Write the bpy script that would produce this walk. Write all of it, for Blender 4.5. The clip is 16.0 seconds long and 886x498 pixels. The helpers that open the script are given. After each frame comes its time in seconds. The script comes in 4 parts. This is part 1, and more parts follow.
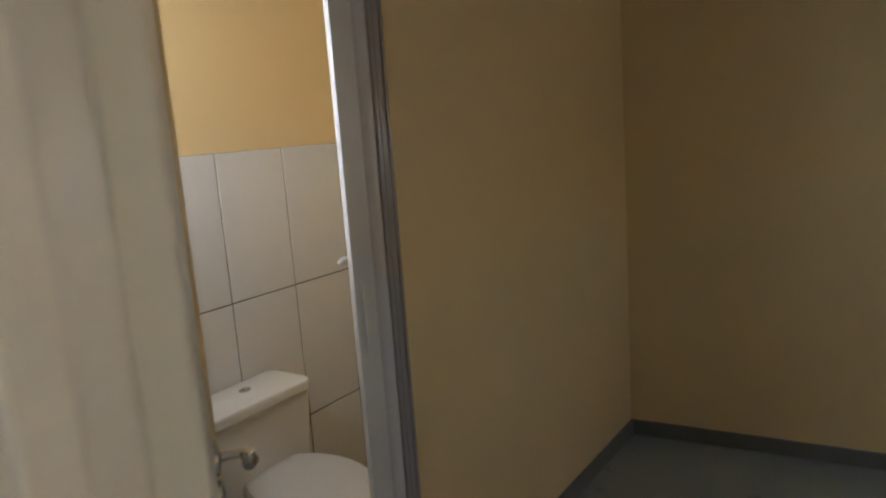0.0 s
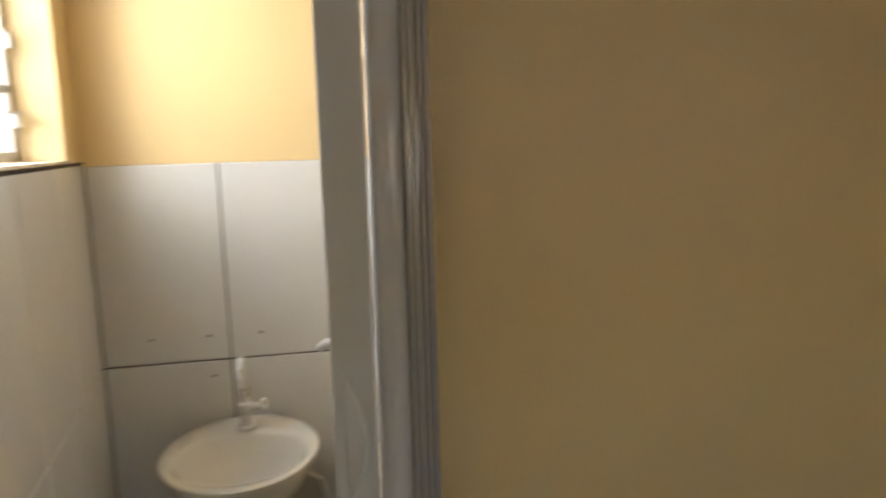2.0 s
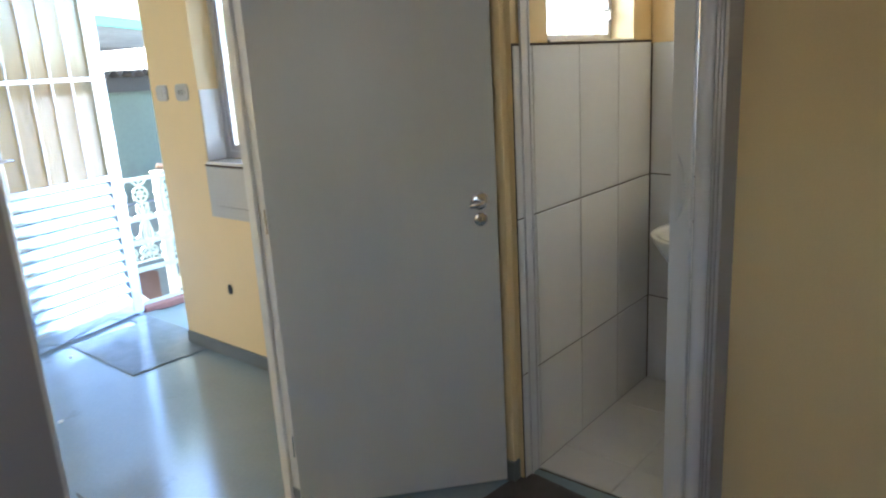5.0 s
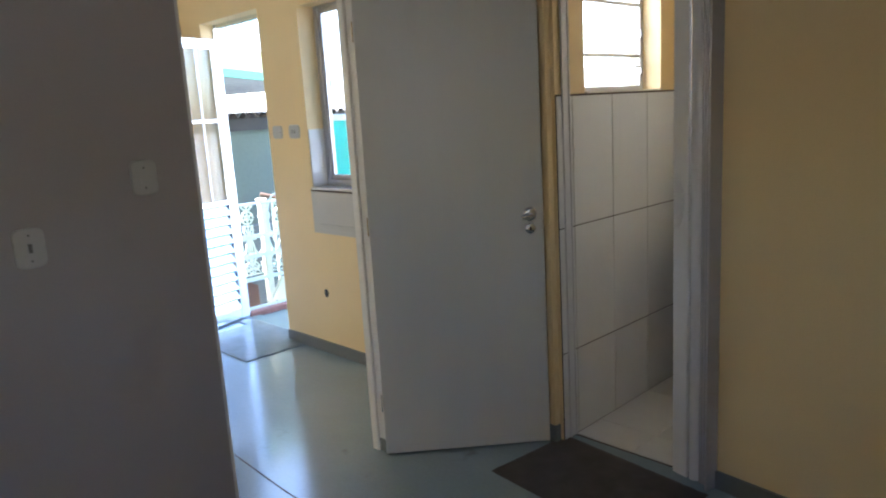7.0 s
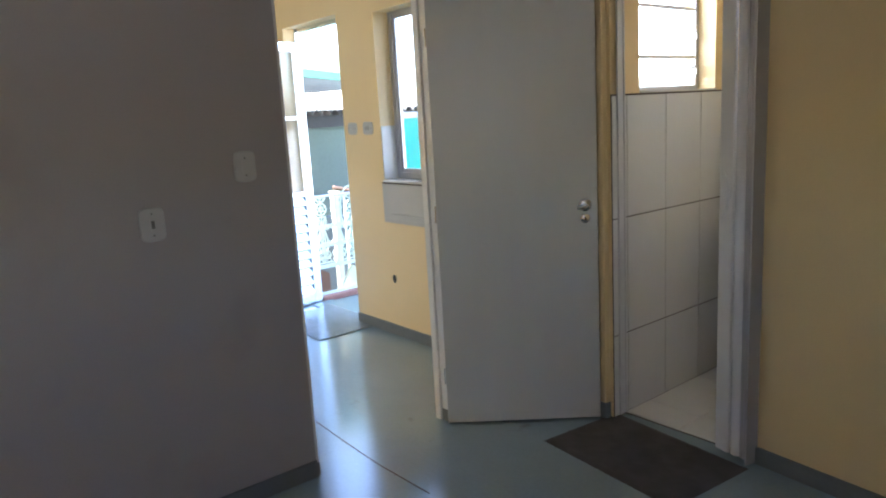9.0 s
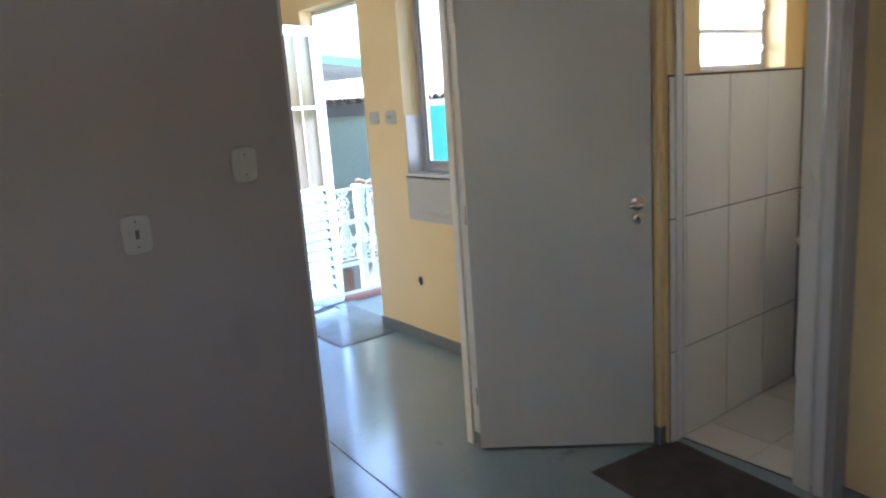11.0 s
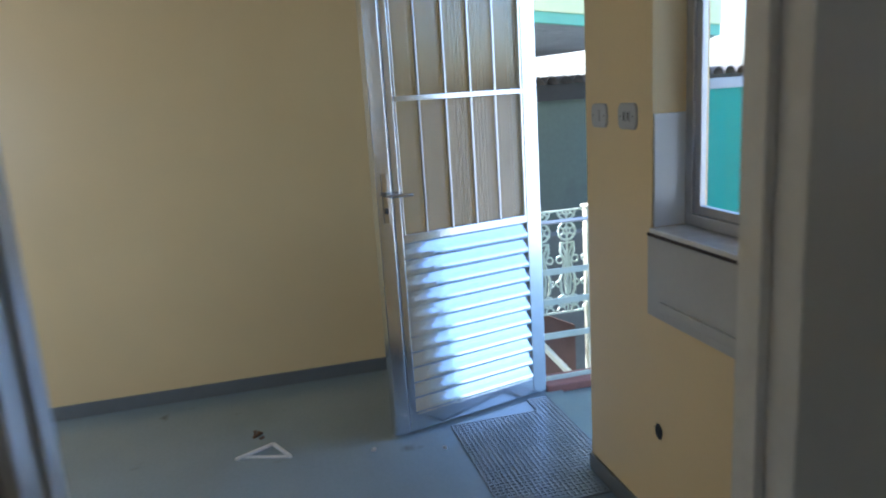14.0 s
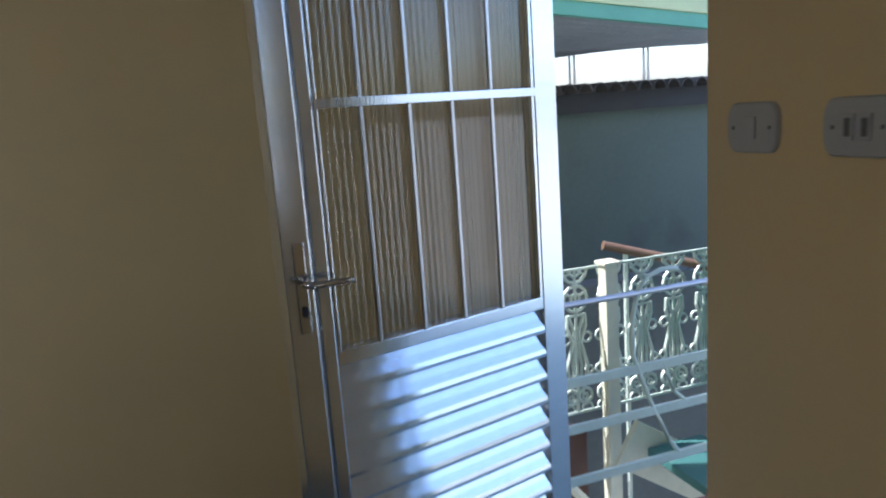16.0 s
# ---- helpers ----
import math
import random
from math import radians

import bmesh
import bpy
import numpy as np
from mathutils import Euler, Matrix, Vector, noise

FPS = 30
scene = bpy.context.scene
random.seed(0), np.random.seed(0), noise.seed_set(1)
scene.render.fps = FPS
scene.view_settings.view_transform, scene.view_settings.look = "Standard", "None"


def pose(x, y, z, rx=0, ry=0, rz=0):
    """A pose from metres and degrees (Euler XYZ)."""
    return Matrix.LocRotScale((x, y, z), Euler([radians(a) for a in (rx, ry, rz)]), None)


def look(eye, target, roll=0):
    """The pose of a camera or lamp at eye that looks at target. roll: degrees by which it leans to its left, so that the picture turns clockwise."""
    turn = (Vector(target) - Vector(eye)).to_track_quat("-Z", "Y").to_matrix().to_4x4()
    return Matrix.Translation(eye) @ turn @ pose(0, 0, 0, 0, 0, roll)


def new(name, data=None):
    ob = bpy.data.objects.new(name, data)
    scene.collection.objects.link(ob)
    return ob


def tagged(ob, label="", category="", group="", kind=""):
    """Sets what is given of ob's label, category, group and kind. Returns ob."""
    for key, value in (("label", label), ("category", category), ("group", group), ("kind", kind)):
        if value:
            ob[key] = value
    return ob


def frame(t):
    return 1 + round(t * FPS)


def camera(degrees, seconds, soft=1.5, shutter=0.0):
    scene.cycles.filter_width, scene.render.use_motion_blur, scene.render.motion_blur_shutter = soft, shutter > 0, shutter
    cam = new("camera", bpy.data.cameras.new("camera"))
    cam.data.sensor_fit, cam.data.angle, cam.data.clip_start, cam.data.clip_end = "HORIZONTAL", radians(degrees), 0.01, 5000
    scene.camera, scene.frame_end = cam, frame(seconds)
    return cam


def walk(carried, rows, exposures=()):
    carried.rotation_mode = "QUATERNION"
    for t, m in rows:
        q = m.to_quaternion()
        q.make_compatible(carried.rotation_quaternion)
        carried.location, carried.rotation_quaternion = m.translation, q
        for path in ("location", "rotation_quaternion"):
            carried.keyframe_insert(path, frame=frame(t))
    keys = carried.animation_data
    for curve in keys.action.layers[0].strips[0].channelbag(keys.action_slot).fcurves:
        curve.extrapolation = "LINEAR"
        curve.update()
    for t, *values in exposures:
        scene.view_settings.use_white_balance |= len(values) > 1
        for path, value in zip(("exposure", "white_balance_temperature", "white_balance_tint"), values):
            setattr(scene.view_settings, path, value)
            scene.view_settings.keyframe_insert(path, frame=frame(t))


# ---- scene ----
cam = camera(64.4, 16.0, soft=2.1, shutter=0.5)
PATH = [
    (0, (-1.448, 1.077, 1.581), (0.272, 2.039, 1.238), -4.1),
    (0.1, (-1.398, 1.084, 1.576), (0.316, 2.055, 1.232), -4.5),
    (0.2, (-1.332, 1.115, 1.566), (0.373, 2.1, 1.215), -4.4),
    (0.5, (-1.148, 1.078, 1.571), (0.453, 2.225, 1.226), -3.6),
    (1, (-0.874, 1.066, 1.576), (0.513, 2.453, 1.189), -3.2),
    (1.5, (-0.524, 1.05, 1.585), (0.673, 2.612, 1.227), -2.2),
    (2, (-0.207, 1.036, 1.589), (0.341, 2.935, 1.282), -1.5),
    (2.5, (-0.031, 0.946, 1.596), (-0.142, 2.914, 1.257), -3.4),
    (3, (0.05, 0.744, 1.554), (-0.39, 2.646, 1.118), -3.8),
    (3.5, (0.209, 0.601, 1.551), (-0.565, 2.391, 1.109), -4.8),
    (4, (0.417, 0.476, 1.547), (-0.534, 2.165, 1.052), -3.1),
    (4.5, (0.559, 0.319, 1.556), (-0.54, 1.938, 1.144), -4.8),
    (5, (0.708, 0.15, 1.499), (-0.553, 1.618, 0.996), -3.4),
    (7.5, (1.334, -0.49, 1.517), (-0.136, 0.82, 1.167), -3.6),
    (8, (1.43, -0.574, 1.519), (-0.095, 0.668, 1.157), -3.8),
    (10.5, (1.259, -0.474, 1.498), (-0.275, 0.748, 1.109), -3.0),
    (11, (1.102, -0.326, 1.51), (-0.477, 0.834, 1.104), -4.1),
    (11.5, (0.918, -0.067, 1.507), (-0.776, 0.935, 1.148), -3.9),
    (12, (0.734, 0.16, 1.491), (-1.026, 1.017, 1.081), -3.0),
    (12.5, (0.406, 0.368, 1.506), (-1.373, 1.185, 1.1), -3.0),
    (13, (0.101, 0.622, 1.522), (-1.77, 1.226, 1.156), -4.5),
    (13.5, (-0.209, 0.825, 1.549), (-2.108, 1.305, 1.146), -4.2),
    (14, (-0.584, 0.957, 1.554), (-2.48, 1.427, 1.124), -3.7),
    (14.5, (-0.91, 1.102, 1.545), (-2.841, 1.429, 1.14), -4.8),
    (15, (-1.26, 1.245, 1.565), (-3.187, 1.52, 1.102), -4.0),
    (15.5, (-1.624, 1.241, 1.541), (-3.514, 1.713, 1.087), -1.7),
    (16, (-1.964, 1.247, 1.504), (-3.819, 1.894, 1.125), -4.1),
]
EXPOSURES = [(0, 3.65, 6300, 17), (0.5, 4.1, 6950, 17), (1, 3.95, 6900, 17.5), (2, 4.2, 6800, 16), (3, 4.65, 5900, 14), (4, 4.82, 5550, 11), (4.5, 4.85, 5400, 10), (4.8, 4.72, 5450, 11), (5.0, 4.27, 5600, 12),
             (5.2, 3.9, 5800, 14), (7.5, 3.95, 5650, 15), (10.5, 4.15, 5650, 15), (12, 3.65, 5550, 13), (13, 3.35, 5400, 12.5), (14, 2.65, 5400, 13), (15, 1.95, 5550, 16), (16, 1.75, 5700, 16)]
walk(cam, [(t, look(eye, aim, roll)) for t, eye, aim, roll in PATH], EXPOSURES)

# ---- light ----
SUN_AZ, SUN_EL = radians(205), radians(58)
world = bpy.data.worlds.new("sky")
scene.world = world
world.use_nodes = True
sky = world.node_tree.nodes.new("ShaderNodeTexSky")
sky.sky_type, sky.sun_disc, sky.sun_elevation, sky.sun_rotation = "NISHITA", False, SUN_EL, SUN_AZ
sky.dust_density = 2.5
background = world.node_tree.nodes["Background"]
background.inputs["Strength"].default_value = 0.15
world.node_tree.links.new(sky.outputs["Color"], background.inputs["Color"])
sun = new("sun", bpy.data.lights.new("sun", "SUN"))
sun.data.energy, sun.data.angle, sun.data.color = 3.0, radians(0.53), (1.0, 0.95, 0.86)
sun.matrix_world = look((math.sin(SUN_AZ) * math.cos(SUN_EL) * 20, math.cos(SUN_AZ) * math.cos(SUN_EL) * 20, math.sin(SUN_EL) * 20), (0, 0, 0))


def area_lamp(name, size_x, size_y, watts, place, color=(0.86, 0.94, 1.0)):
    """A rectangular area lamp set in an opening, standing for the sky's light."""
    ob = new(name, bpy.data.lights.new(name, "AREA"))
    ob.data.shape, ob.data.size, ob.data.size_y, ob.data.energy = "RECTANGLE", size_x, size_y, watts
    ob.data.color = color
    ob.matrix_world = place
    return ob


# added fill through an invented, unseen opening, aimed to brighten the kitchen's west wall
area_lamp("fill_kitchen_east", 0.55, 1.0, 5.0, look((-1.19, -1.85, 1.55), (-3.0, -1.5, 1.45)))
# warm fill added out of view to brighten the door leaf and partition
area_lamp("fill_room_east", 0.5, 0.5, 0.20, look((1.95, -0.68, 1.5), (0, -0.3, 1.35)), (1.0, 0.93, 0.84))
area_lamp("daylight_bath_window", 0.62, 0.7, 1.15, look((-0.95, 2.61, 1.95), (0.4, 2.61, 1.45)))


# ---- materials ----
def material(name, color, rough=0.5, metal=0.0, grain=0.06, scale=6.0, fine=90.0, bump=0.1, bump_dist=0.002, spec=0.5, stretch=(1, 1, 1), vary=0.0, stain=None):
    """A painted, mineral or metal surface: two scales of tone, roughness breakup and fine relief."""
    m = bpy.data.materials.new(name)
    m.use_nodes = True
    nt = m.node_tree
    n, l = nt.nodes, nt.links
    b = n["Principled BSDF"]
    b.inputs["Metallic"].default_value = metal
    b.inputs["Specular IOR Level"].default_value = spec
    tc = n.new("ShaderNodeTexCoord")
    mp = n.new("ShaderNodeMapping")
    mp.inputs["Scale"].default_value = stretch
    l.new(tc.outputs["Object"], mp.inputs["Vector"])
    big, small = n.new("ShaderNodeTexNoise"), n.new("ShaderNodeTexNoise")
    for tex, s, d in ((big, scale, 4), (small, fine, 3)):
        tex.inputs["Scale"].default_value, tex.inputs["Detail"].default_value = s, d
        l.new(mp.outputs["Vector"], tex.inputs["Vector"])
    mix = n.new("ShaderNodeMath")
    mix.operation = "MULTIPLY_ADD"
    mix.inputs[1].default_value = 0.65
    l.new(big.outputs["Fac"], mix.inputs[0])
    half = n.new("ShaderNodeMath")
    half.operation = "MULTIPLY"
    half.inputs[1].default_value = 0.35
    l.new(small.outputs["Fac"], half.inputs[0])
    l.new(half.outputs[0], mix.inputs[2])
    ramp = n.new("ShaderNodeValToRGB")
    ramp.color_ramp.elements[0].position, ramp.color_ramp.elements[1].position = 0.3, 0.7
    ramp.color_ramp.elements[0].color = (*[max(0, c * (1 - grain)) for c in color], 1)
    ramp.color_ramp.elements[1].color = (*[min(1, c * (1 + grain)) for c in color], 1)
    l.new(mix.outputs[0], ramp.inputs["Fac"])
    out = ramp.outputs["Color"]
    if vary:
        info, hsv, span = n.new("ShaderNodeObjectInfo"), n.new("ShaderNodeHueSaturation"), n.new("ShaderNodeMapRange")
        span.inputs["To Min"].default_value, span.inputs["To Max"].default_value = 1 - vary, 1 + vary
        l.new(info.outputs["Random"], span.inputs["Value"])
        l.new(span.outputs["Result"], hsv.inputs["Value"])
        l.new(out, hsv.inputs["Color"])
        out = hsv.outputs["Color"]
    if stain:
        spot, cut, blend = n.new("ShaderNodeTexNoise"), n.new("ShaderNodeValToRGB"), n.new("ShaderNodeMixRGB")
        spot.inputs["Scale"].default_value, spot.inputs["Detail"].default_value = stain[1], 6
        cut.color_ramp.elements[0].position, cut.color_ramp.elements[1].position = stain[2], stain[2] + 0.12
        l.new(tc.outputs["Object"], spot.inputs["Vector"])
        l.new(spot.outputs["Fac"], cut.inputs["Fac"])
        l.new(cut.outputs["Color"], blend.inputs["Fac"])
        l.new(out, blend.inputs["Color1"])
        blend.inputs["Color2"].default_value = (*stain[0], 1)
        out = blend.outputs["Color"]
    l.new(out, b.inputs["Base Color"])
    rr = n.new("ShaderNodeMapRange")
    rr.inputs["To Min"].default_value, rr.inputs["To Max"].default_value = max(0.02, rough * 0.8), min(1, rough * 1.2)
    l.new(big.outputs["Fac"], rr.inputs["Value"])
    l.new(rr.outputs["Result"], b.inputs["Roughness"])
    if bump:
        bp = n.new("ShaderNodeBump")
        bp.inputs["Strength"].default_value, bp.inputs["Distance"].default_value = bump, bump_dist
        l.new(mix.outputs[0], bp.inputs["Height"])
        l.new(bp.outputs["Normal"], b.inputs["Normal"])
    return m


def glass(name, tint, rough, ribs=0.0):
    """Clear or ribbed window glass."""
    m = bpy.data.materials.new(name)
    m.use_nodes = True
    n, l = m.node_tree.nodes, m.node_tree.links
    b = n["Principled BSDF"]
    b.inputs["Base Color"].default_value = (*tint, 1)
    b.inputs["Transmission Weight"].default_value, b.inputs["IOR"].default_value = 1.0, 1.45
    b.inputs["Roughness"].default_value = rough
    if ribs:
        tc, wave, bp = n.new("ShaderNodeTexCoord"), n.new("ShaderNodeTexWave"), n.new("ShaderNodeBump")
        wave.bands_direction, wave.inputs["Scale"].default_value = "X", ribs
        wave.inputs["Distortion"].default_value = 0.3
        bp.inputs["Strength"].default_value, bp.inputs["Distance"].default_value = 0.9, 0.004
        l.new(tc.outputs["Object"], wave.inputs["Vector"])
        l.new(wave.outputs["Fac"], bp.inputs["Height"])
        l.new(bp.outputs["Normal"], b.inputs["Normal"])
    return m


def sheet_plastic(name, color):
    """Thin coloured plastic that lets daylight through."""
    m = material(name, color, 0.35, grain=0.12, scale=2.0, fine=25)
    n, l = m.node_tree.nodes, m.node_tree.links
    tr, mx = n.new("ShaderNodeBsdfTranslucent"), n.new("ShaderNodeMixShader")
    tr.inputs["Color"].default_value = (*color, 1)
    mx.inputs["Fac"].default_value = 0.6
    l.new(n["Principled BSDF"].outputs[0], mx.inputs[1])
    l.new(tr.outputs[0], mx.inputs[2])
    l.new(mx.outputs[0], n["Material Output"].inputs["Surface"])
    return m


YELLOW = material("yellow_wall_paint", (0.765, 0.578, 0.30), 0.40, grain=0.045, scale=1.7, fine=160, bump=0.12, bump_dist=0.0012)
TAUPE = material("taupe_wall_paint", (0.36, 0.325, 0.31), 0.6, grain=0.05, scale=2.0, fine=150, bump=0.12, bump_dist=0.0012, stain=((0.325, 0.29, 0.275), 1.7, 0.58))
CEILING = material("ceiling_paint", (0.75, 0.73, 0.68), 0.7, grain=0.04, scale=2.0)
FLOOR = material("grey_floor_paint", (0.262, 0.328, 0.358), 0.17, spec=1.0, grain=0.10, scale=2.2, fine=60, bump=0.05, bump_dist=0.002, stain=((0.165, 0.18, 0.185), 5.0, 0.66))
SKIRT = material("grey_skirting_paint", (0.15, 0.16, 0.16), 0.35, grain=0.10, scale=8, fine=80)
TILE = material("white_glazed_tile", (0.69, 0.68, 0.655), 0.14, grain=0.025, scale=3, fine=40, bump=0.02, vary=0.03)
FLOOR_TILE = material("white_floor_tile", (0.67, 0.65, 0.62), 0.3, grain=0.05, scale=5, fine=60, vary=0.03, stain=((0.45, 0.38, 0.30), 5.0, 0.66))
GROUT = material("dark_grout", (0.07, 0.05, 0.04), 0.85, grain=0.3, scale=20)
DOOR_PAINT = material("white_door_paint", (0.60, 0.592, 0.555), 0.32, grain=0.03, scale=2.5, fine=70, bump=0.05, stretch=(3, 3, 0.6))
FRAME_PAINT = material("white_frame_paint", (0.70, 0.68, 0.65), 0.22, grain=0.06, scale=9, fine=60, bump=0.15)
PVC = material("white_pvc", (0.70, 0.69, 0.68), 0.25, grain=0.02, scale=4)
SCREEN_BAR = material("grey_screen_frame", (0.34, 0.36, 0.38), 0.4, grain=0.06, scale=8)
# white tile with the backlit wall's shade put into its colour
SHADED_TILE = material("shaded_white_tile", (0.47, 0.455, 0.425), 0.3, grain=0.05, scale=4, fine=60, vary=0.03)
SLOT = material("grey_slot", (0.13, 0.125, 0.115), 0.5, grain=0.1, scale=40)
PVC_GLOSS = material("glossy_white_pvc", (0.64, 0.63, 0.64), 0.09, grain=0.02, scale=4)
PVC_GREY = material("grey_pvc_profile", (0.44, 0.425, 0.43), 0.13, metal=0.25, grain=0.04, scale=6)
ALU = material("brushed_aluminium", (0.74, 0.77, 0.81), 0.20, metal=1.0, grain=0.05, scale=3, fine=120, bump=0.03, stretch=(1, 1, 14))
ALU_BAR = material("dull_aluminium_bar", (0.52, 0.52, 0.53), 0.3, metal=1.0, grain=0.08, scale=6)
ALU_SLAT = material("polished_aluminium", (0.68, 0.75, 0.82), 0.11, metal=0.78, grain=0.05, scale=3, fine=120, bump=0.02, stretch=(14, 1, 1))
ALU_DARK = material("window_aluminium", (0.50, 0.50, 0.52), 0.35, metal=0.9, grain=0.08, scale=5)
CHROME = material("worn_chrome", (0.62, 0.61, 0.60), 0.15, metal=1.0, grain=0.08, scale=30)
CERAMIC = material("white_ceramic", (0.78, 0.76, 0.71), 0.10, grain=0.02, scale=4, bump=0)
PLASTIC = material("white_switch_plastic", (0.47, 0.46, 0.44), 0.35, grain=0.03, scale=20)
DARK = material("dark_slot", (0.03, 0.028, 0.025), 0.6, grain=0.2, scale=40)
RUBBER_BASE = material("dark_rubber", (0.22, 0.25, 0.26), 0.35, grain=0.15, scale=12, fine=120)
RUBBER = material("grey_rubber", (0.27, 0.30, 0.315), 0.22, spec=0.9, grain=0.15, scale=12, fine=120)
MAT_CLOTH = material("dark_mat_fabric", (0.068, 0.062, 0.062), 0.95, grain=0.35, scale=10, fine=320, bump=0.7, bump_dist=0.004)
STONE = material("pale_stone_sill", (0.68, 0.66, 0.62), 0.2, grain=0.12, scale=25, fine=180)
PAPER = material("white_paper", (0.78, 0.77, 0.74), 0.8, grain=0.05, scale=20)
LEAF_DRY = material("dry_leaf", (0.13, 0.08, 0.05), 0.8, grain=0.4, scale=40)
IRON_WHITE = material("pale_green_iron_paint", (0.54, 0.63, 0.55), 0.35, grain=0.08, scale=14)
IRON_CREAM = material("cream_iron_paint", (0.63, 0.63, 0.49), 0.4, grain=0.08, scale=14)
# pale green darkened in the colour for the shade under the canopy
GREEN_WALL = material("shaded_green_wall", (0.112, 0.138, 0.112), 0.8, grain=0.14, scale=1.4, fine=25, stain=((0.085, 0.098, 0.085), 1.2, 0.62))
DIM_WALL = material("dark_grey_render", (0.10, 0.115, 0.115), 0.85, grain=0.2, scale=2, fine=30)
GREEN_TRIM = material("green_fascia_paint", (0.15, 0.42, 0.30), 0.5, grain=0.12, scale=4)
LIME = material("lime_fascia_paint", (0.62, 0.68, 0.38), 0.6, grain=0.08, scale=3)
ZINC = material("corrugated_zinc", (0.36, 0.37, 0.38), 0.45, metal=0.4, grain=0.2, scale=3, fine=40)
# near-black base colour for the whole eave beam
EAVE_DARK = material("dark_eave_board", (0.045, 0.042, 0.04), 0.8, grain=0.3, scale=5)
TILE_RED = material("weathered_roof_tile", (0.10, 0.09, 0.085), 0.85, grain=0.3, scale=7, fine=50)
RED_CURB = material("red_painted_curb", (0.24, 0.105, 0.08), 0.55, grain=0.15, scale=9, fine=80)
CONCRETE = material("grey_concrete", (0.30, 0.31, 0.29), 0.85, grain=0.2, scale=3, fine=60)
DECK = material("teal_grey_landing_paint", (0.20, 0.27, 0.26), 0.3, grain=0.12, scale=4)
WOOD = material("brown_wood", (0.14, 0.085, 0.055), 0.5, grain=0.25, scale=6, fine=60, stretch=(1, 1, 8))
BROWN_BOARD = material("dark_brown_board", (0.10, 0.05, 0.035), 0.6, grain=0.2, scale=5)
TEAL = sheet_plastic("teal_plastic_sheet", (0.03, 0.46, 0.38))
TEAL_STEP = material("teal_step_paint", (0.05, 0.15, 0.14), 0.5, grain=0.15, scale=6)
CLEAR = glass("clear_glass", (0.97, 0.99, 0.98), 0.0)
RIBBED = glass("ribbed_glass", (0.78, 0.80, 0.73), 0.03)
RIBBED.node_tree.nodes["Principled BSDF"].inputs["IOR"].default_value = 1.62


# ---- mesh helpers ----
def box(bm, lo, hi, m=None):
    v = [bm.verts.new((x, y, z)) for x in (lo[0], hi[0]) for y in (lo[1], hi[1]) for z in (lo[2], hi[2])]
    for q in ((0, 1, 3, 2), (4, 6, 7, 5), (0, 4, 5, 1), (2, 3, 7, 6), (0, 2, 6, 4), (1, 5, 7, 3)):
        bm.faces.new([v[i] for i in q])
    if m is not None:
        for p in v:
            p.co = m @ p.co
    return v


def boxes(*pairs, bevel=0.0):
    bm = bmesh.new()
    for lo, hi in pairs:
        box(bm, lo, hi)
    if bevel:
        bmesh.ops.bevel(bm, geom=bm.edges[:], offset=bevel, segments=2, profile=0.6, affect="EDGES")
    return bm


def tube(bm, points, radius, sides=10, flat=1.0):
    """A rod along points; radius is one number or one for each point."""
    rings = []
    points = [Vector(p) for p in points]
    for i, p in enumerate(points):
        d = (points[min(i + 1, len(points) - 1)] - points[max(i - 1, 0)]).normalized()
        side = d.cross(Vector((0, 0, 1)) if abs(d.z) < 0.9 else Vector((1, 0, 0))).normalized()
        up = side.cross(d)
        r = radius[i] if isinstance(radius, (list, tuple)) else radius
        rings.append([bm.verts.new(p + side * (r * math.cos(2 * math.pi * k / sides)) + up * (r * flat * math.sin(2 * math.pi * k / sides))) for k in range(sides)])
    for a, b in zip(rings, rings[1:]):
        for k in range(sides):
            bm.faces.new((a[k], a[(k + 1) % sides], b[(k + 1) % sides], b[k]))
    bm.faces.new(rings[0][::-1])
    bm.faces.new(rings[-1])
    return bm


def lathe(bm, profile, sides=24, squash=(1, 1), centre=(0, 0, 0)):
    """Rings of (radius, height), closed at both ends."""
    rings = []
    for r, z in profile:
        rings.append([bm.verts.new((centre[0] + r * squash[0] * math.cos(2 * math.pi * k / sides), centre[1] + r * squash[1] * math.sin(2 * math.pi * k / sides), centre[2] + z)) for k in range(sides)])
    for a, b in zip(rings, rings[1:]):
        for k in range(sides):
            bm.faces.new((a[k], a[(k + 1) % sides], b[(k + 1) % sides], b[k]))
    bm.faces.new(rings[0][::-1])
    bm.faces.new(rings[-1])
    return bm


def rounded_plate(bm, w, h, depth, r, steps=8):
    """A plate in x and z with straight long sides and bowed short ends of depth r, its back on y = 0 and its face at y = -depth, with a softened rim."""
    rx, rz = (r, h / 2) if w > h else (w / 2, r)
    loops = []
    for inset, y in ((0, 0), (0, -depth * 0.6), (0.003, -depth)):
        ring = []
        for a0 in (0, 90, 180, 270):
            for k in range(steps):
                a = radians(a0 + 90 * (k + 0.5) / steps)
                c, q = math.cos(a), math.sin(a)
                x = math.copysign(w / 2 - rx + (rx - inset) * abs(c) ** 0.66, c)
                z = math.copysign(h / 2 - rz + (rz - inset) * abs(q) ** 0.66, q)
                ring.append(bm.verts.new((x, y, z)))
        loops.append(ring)
    n = len(loops[0])
    for a, b in zip(loops, loops[1:]):
        for k in range(n):
            bm.faces.new((a[k], a[(k + 1) % n], b[(k + 1) % n], b[k]))
    bm.faces.new(loops[-1])
    bm.faces.new(loops[0][::-1])
    return bm


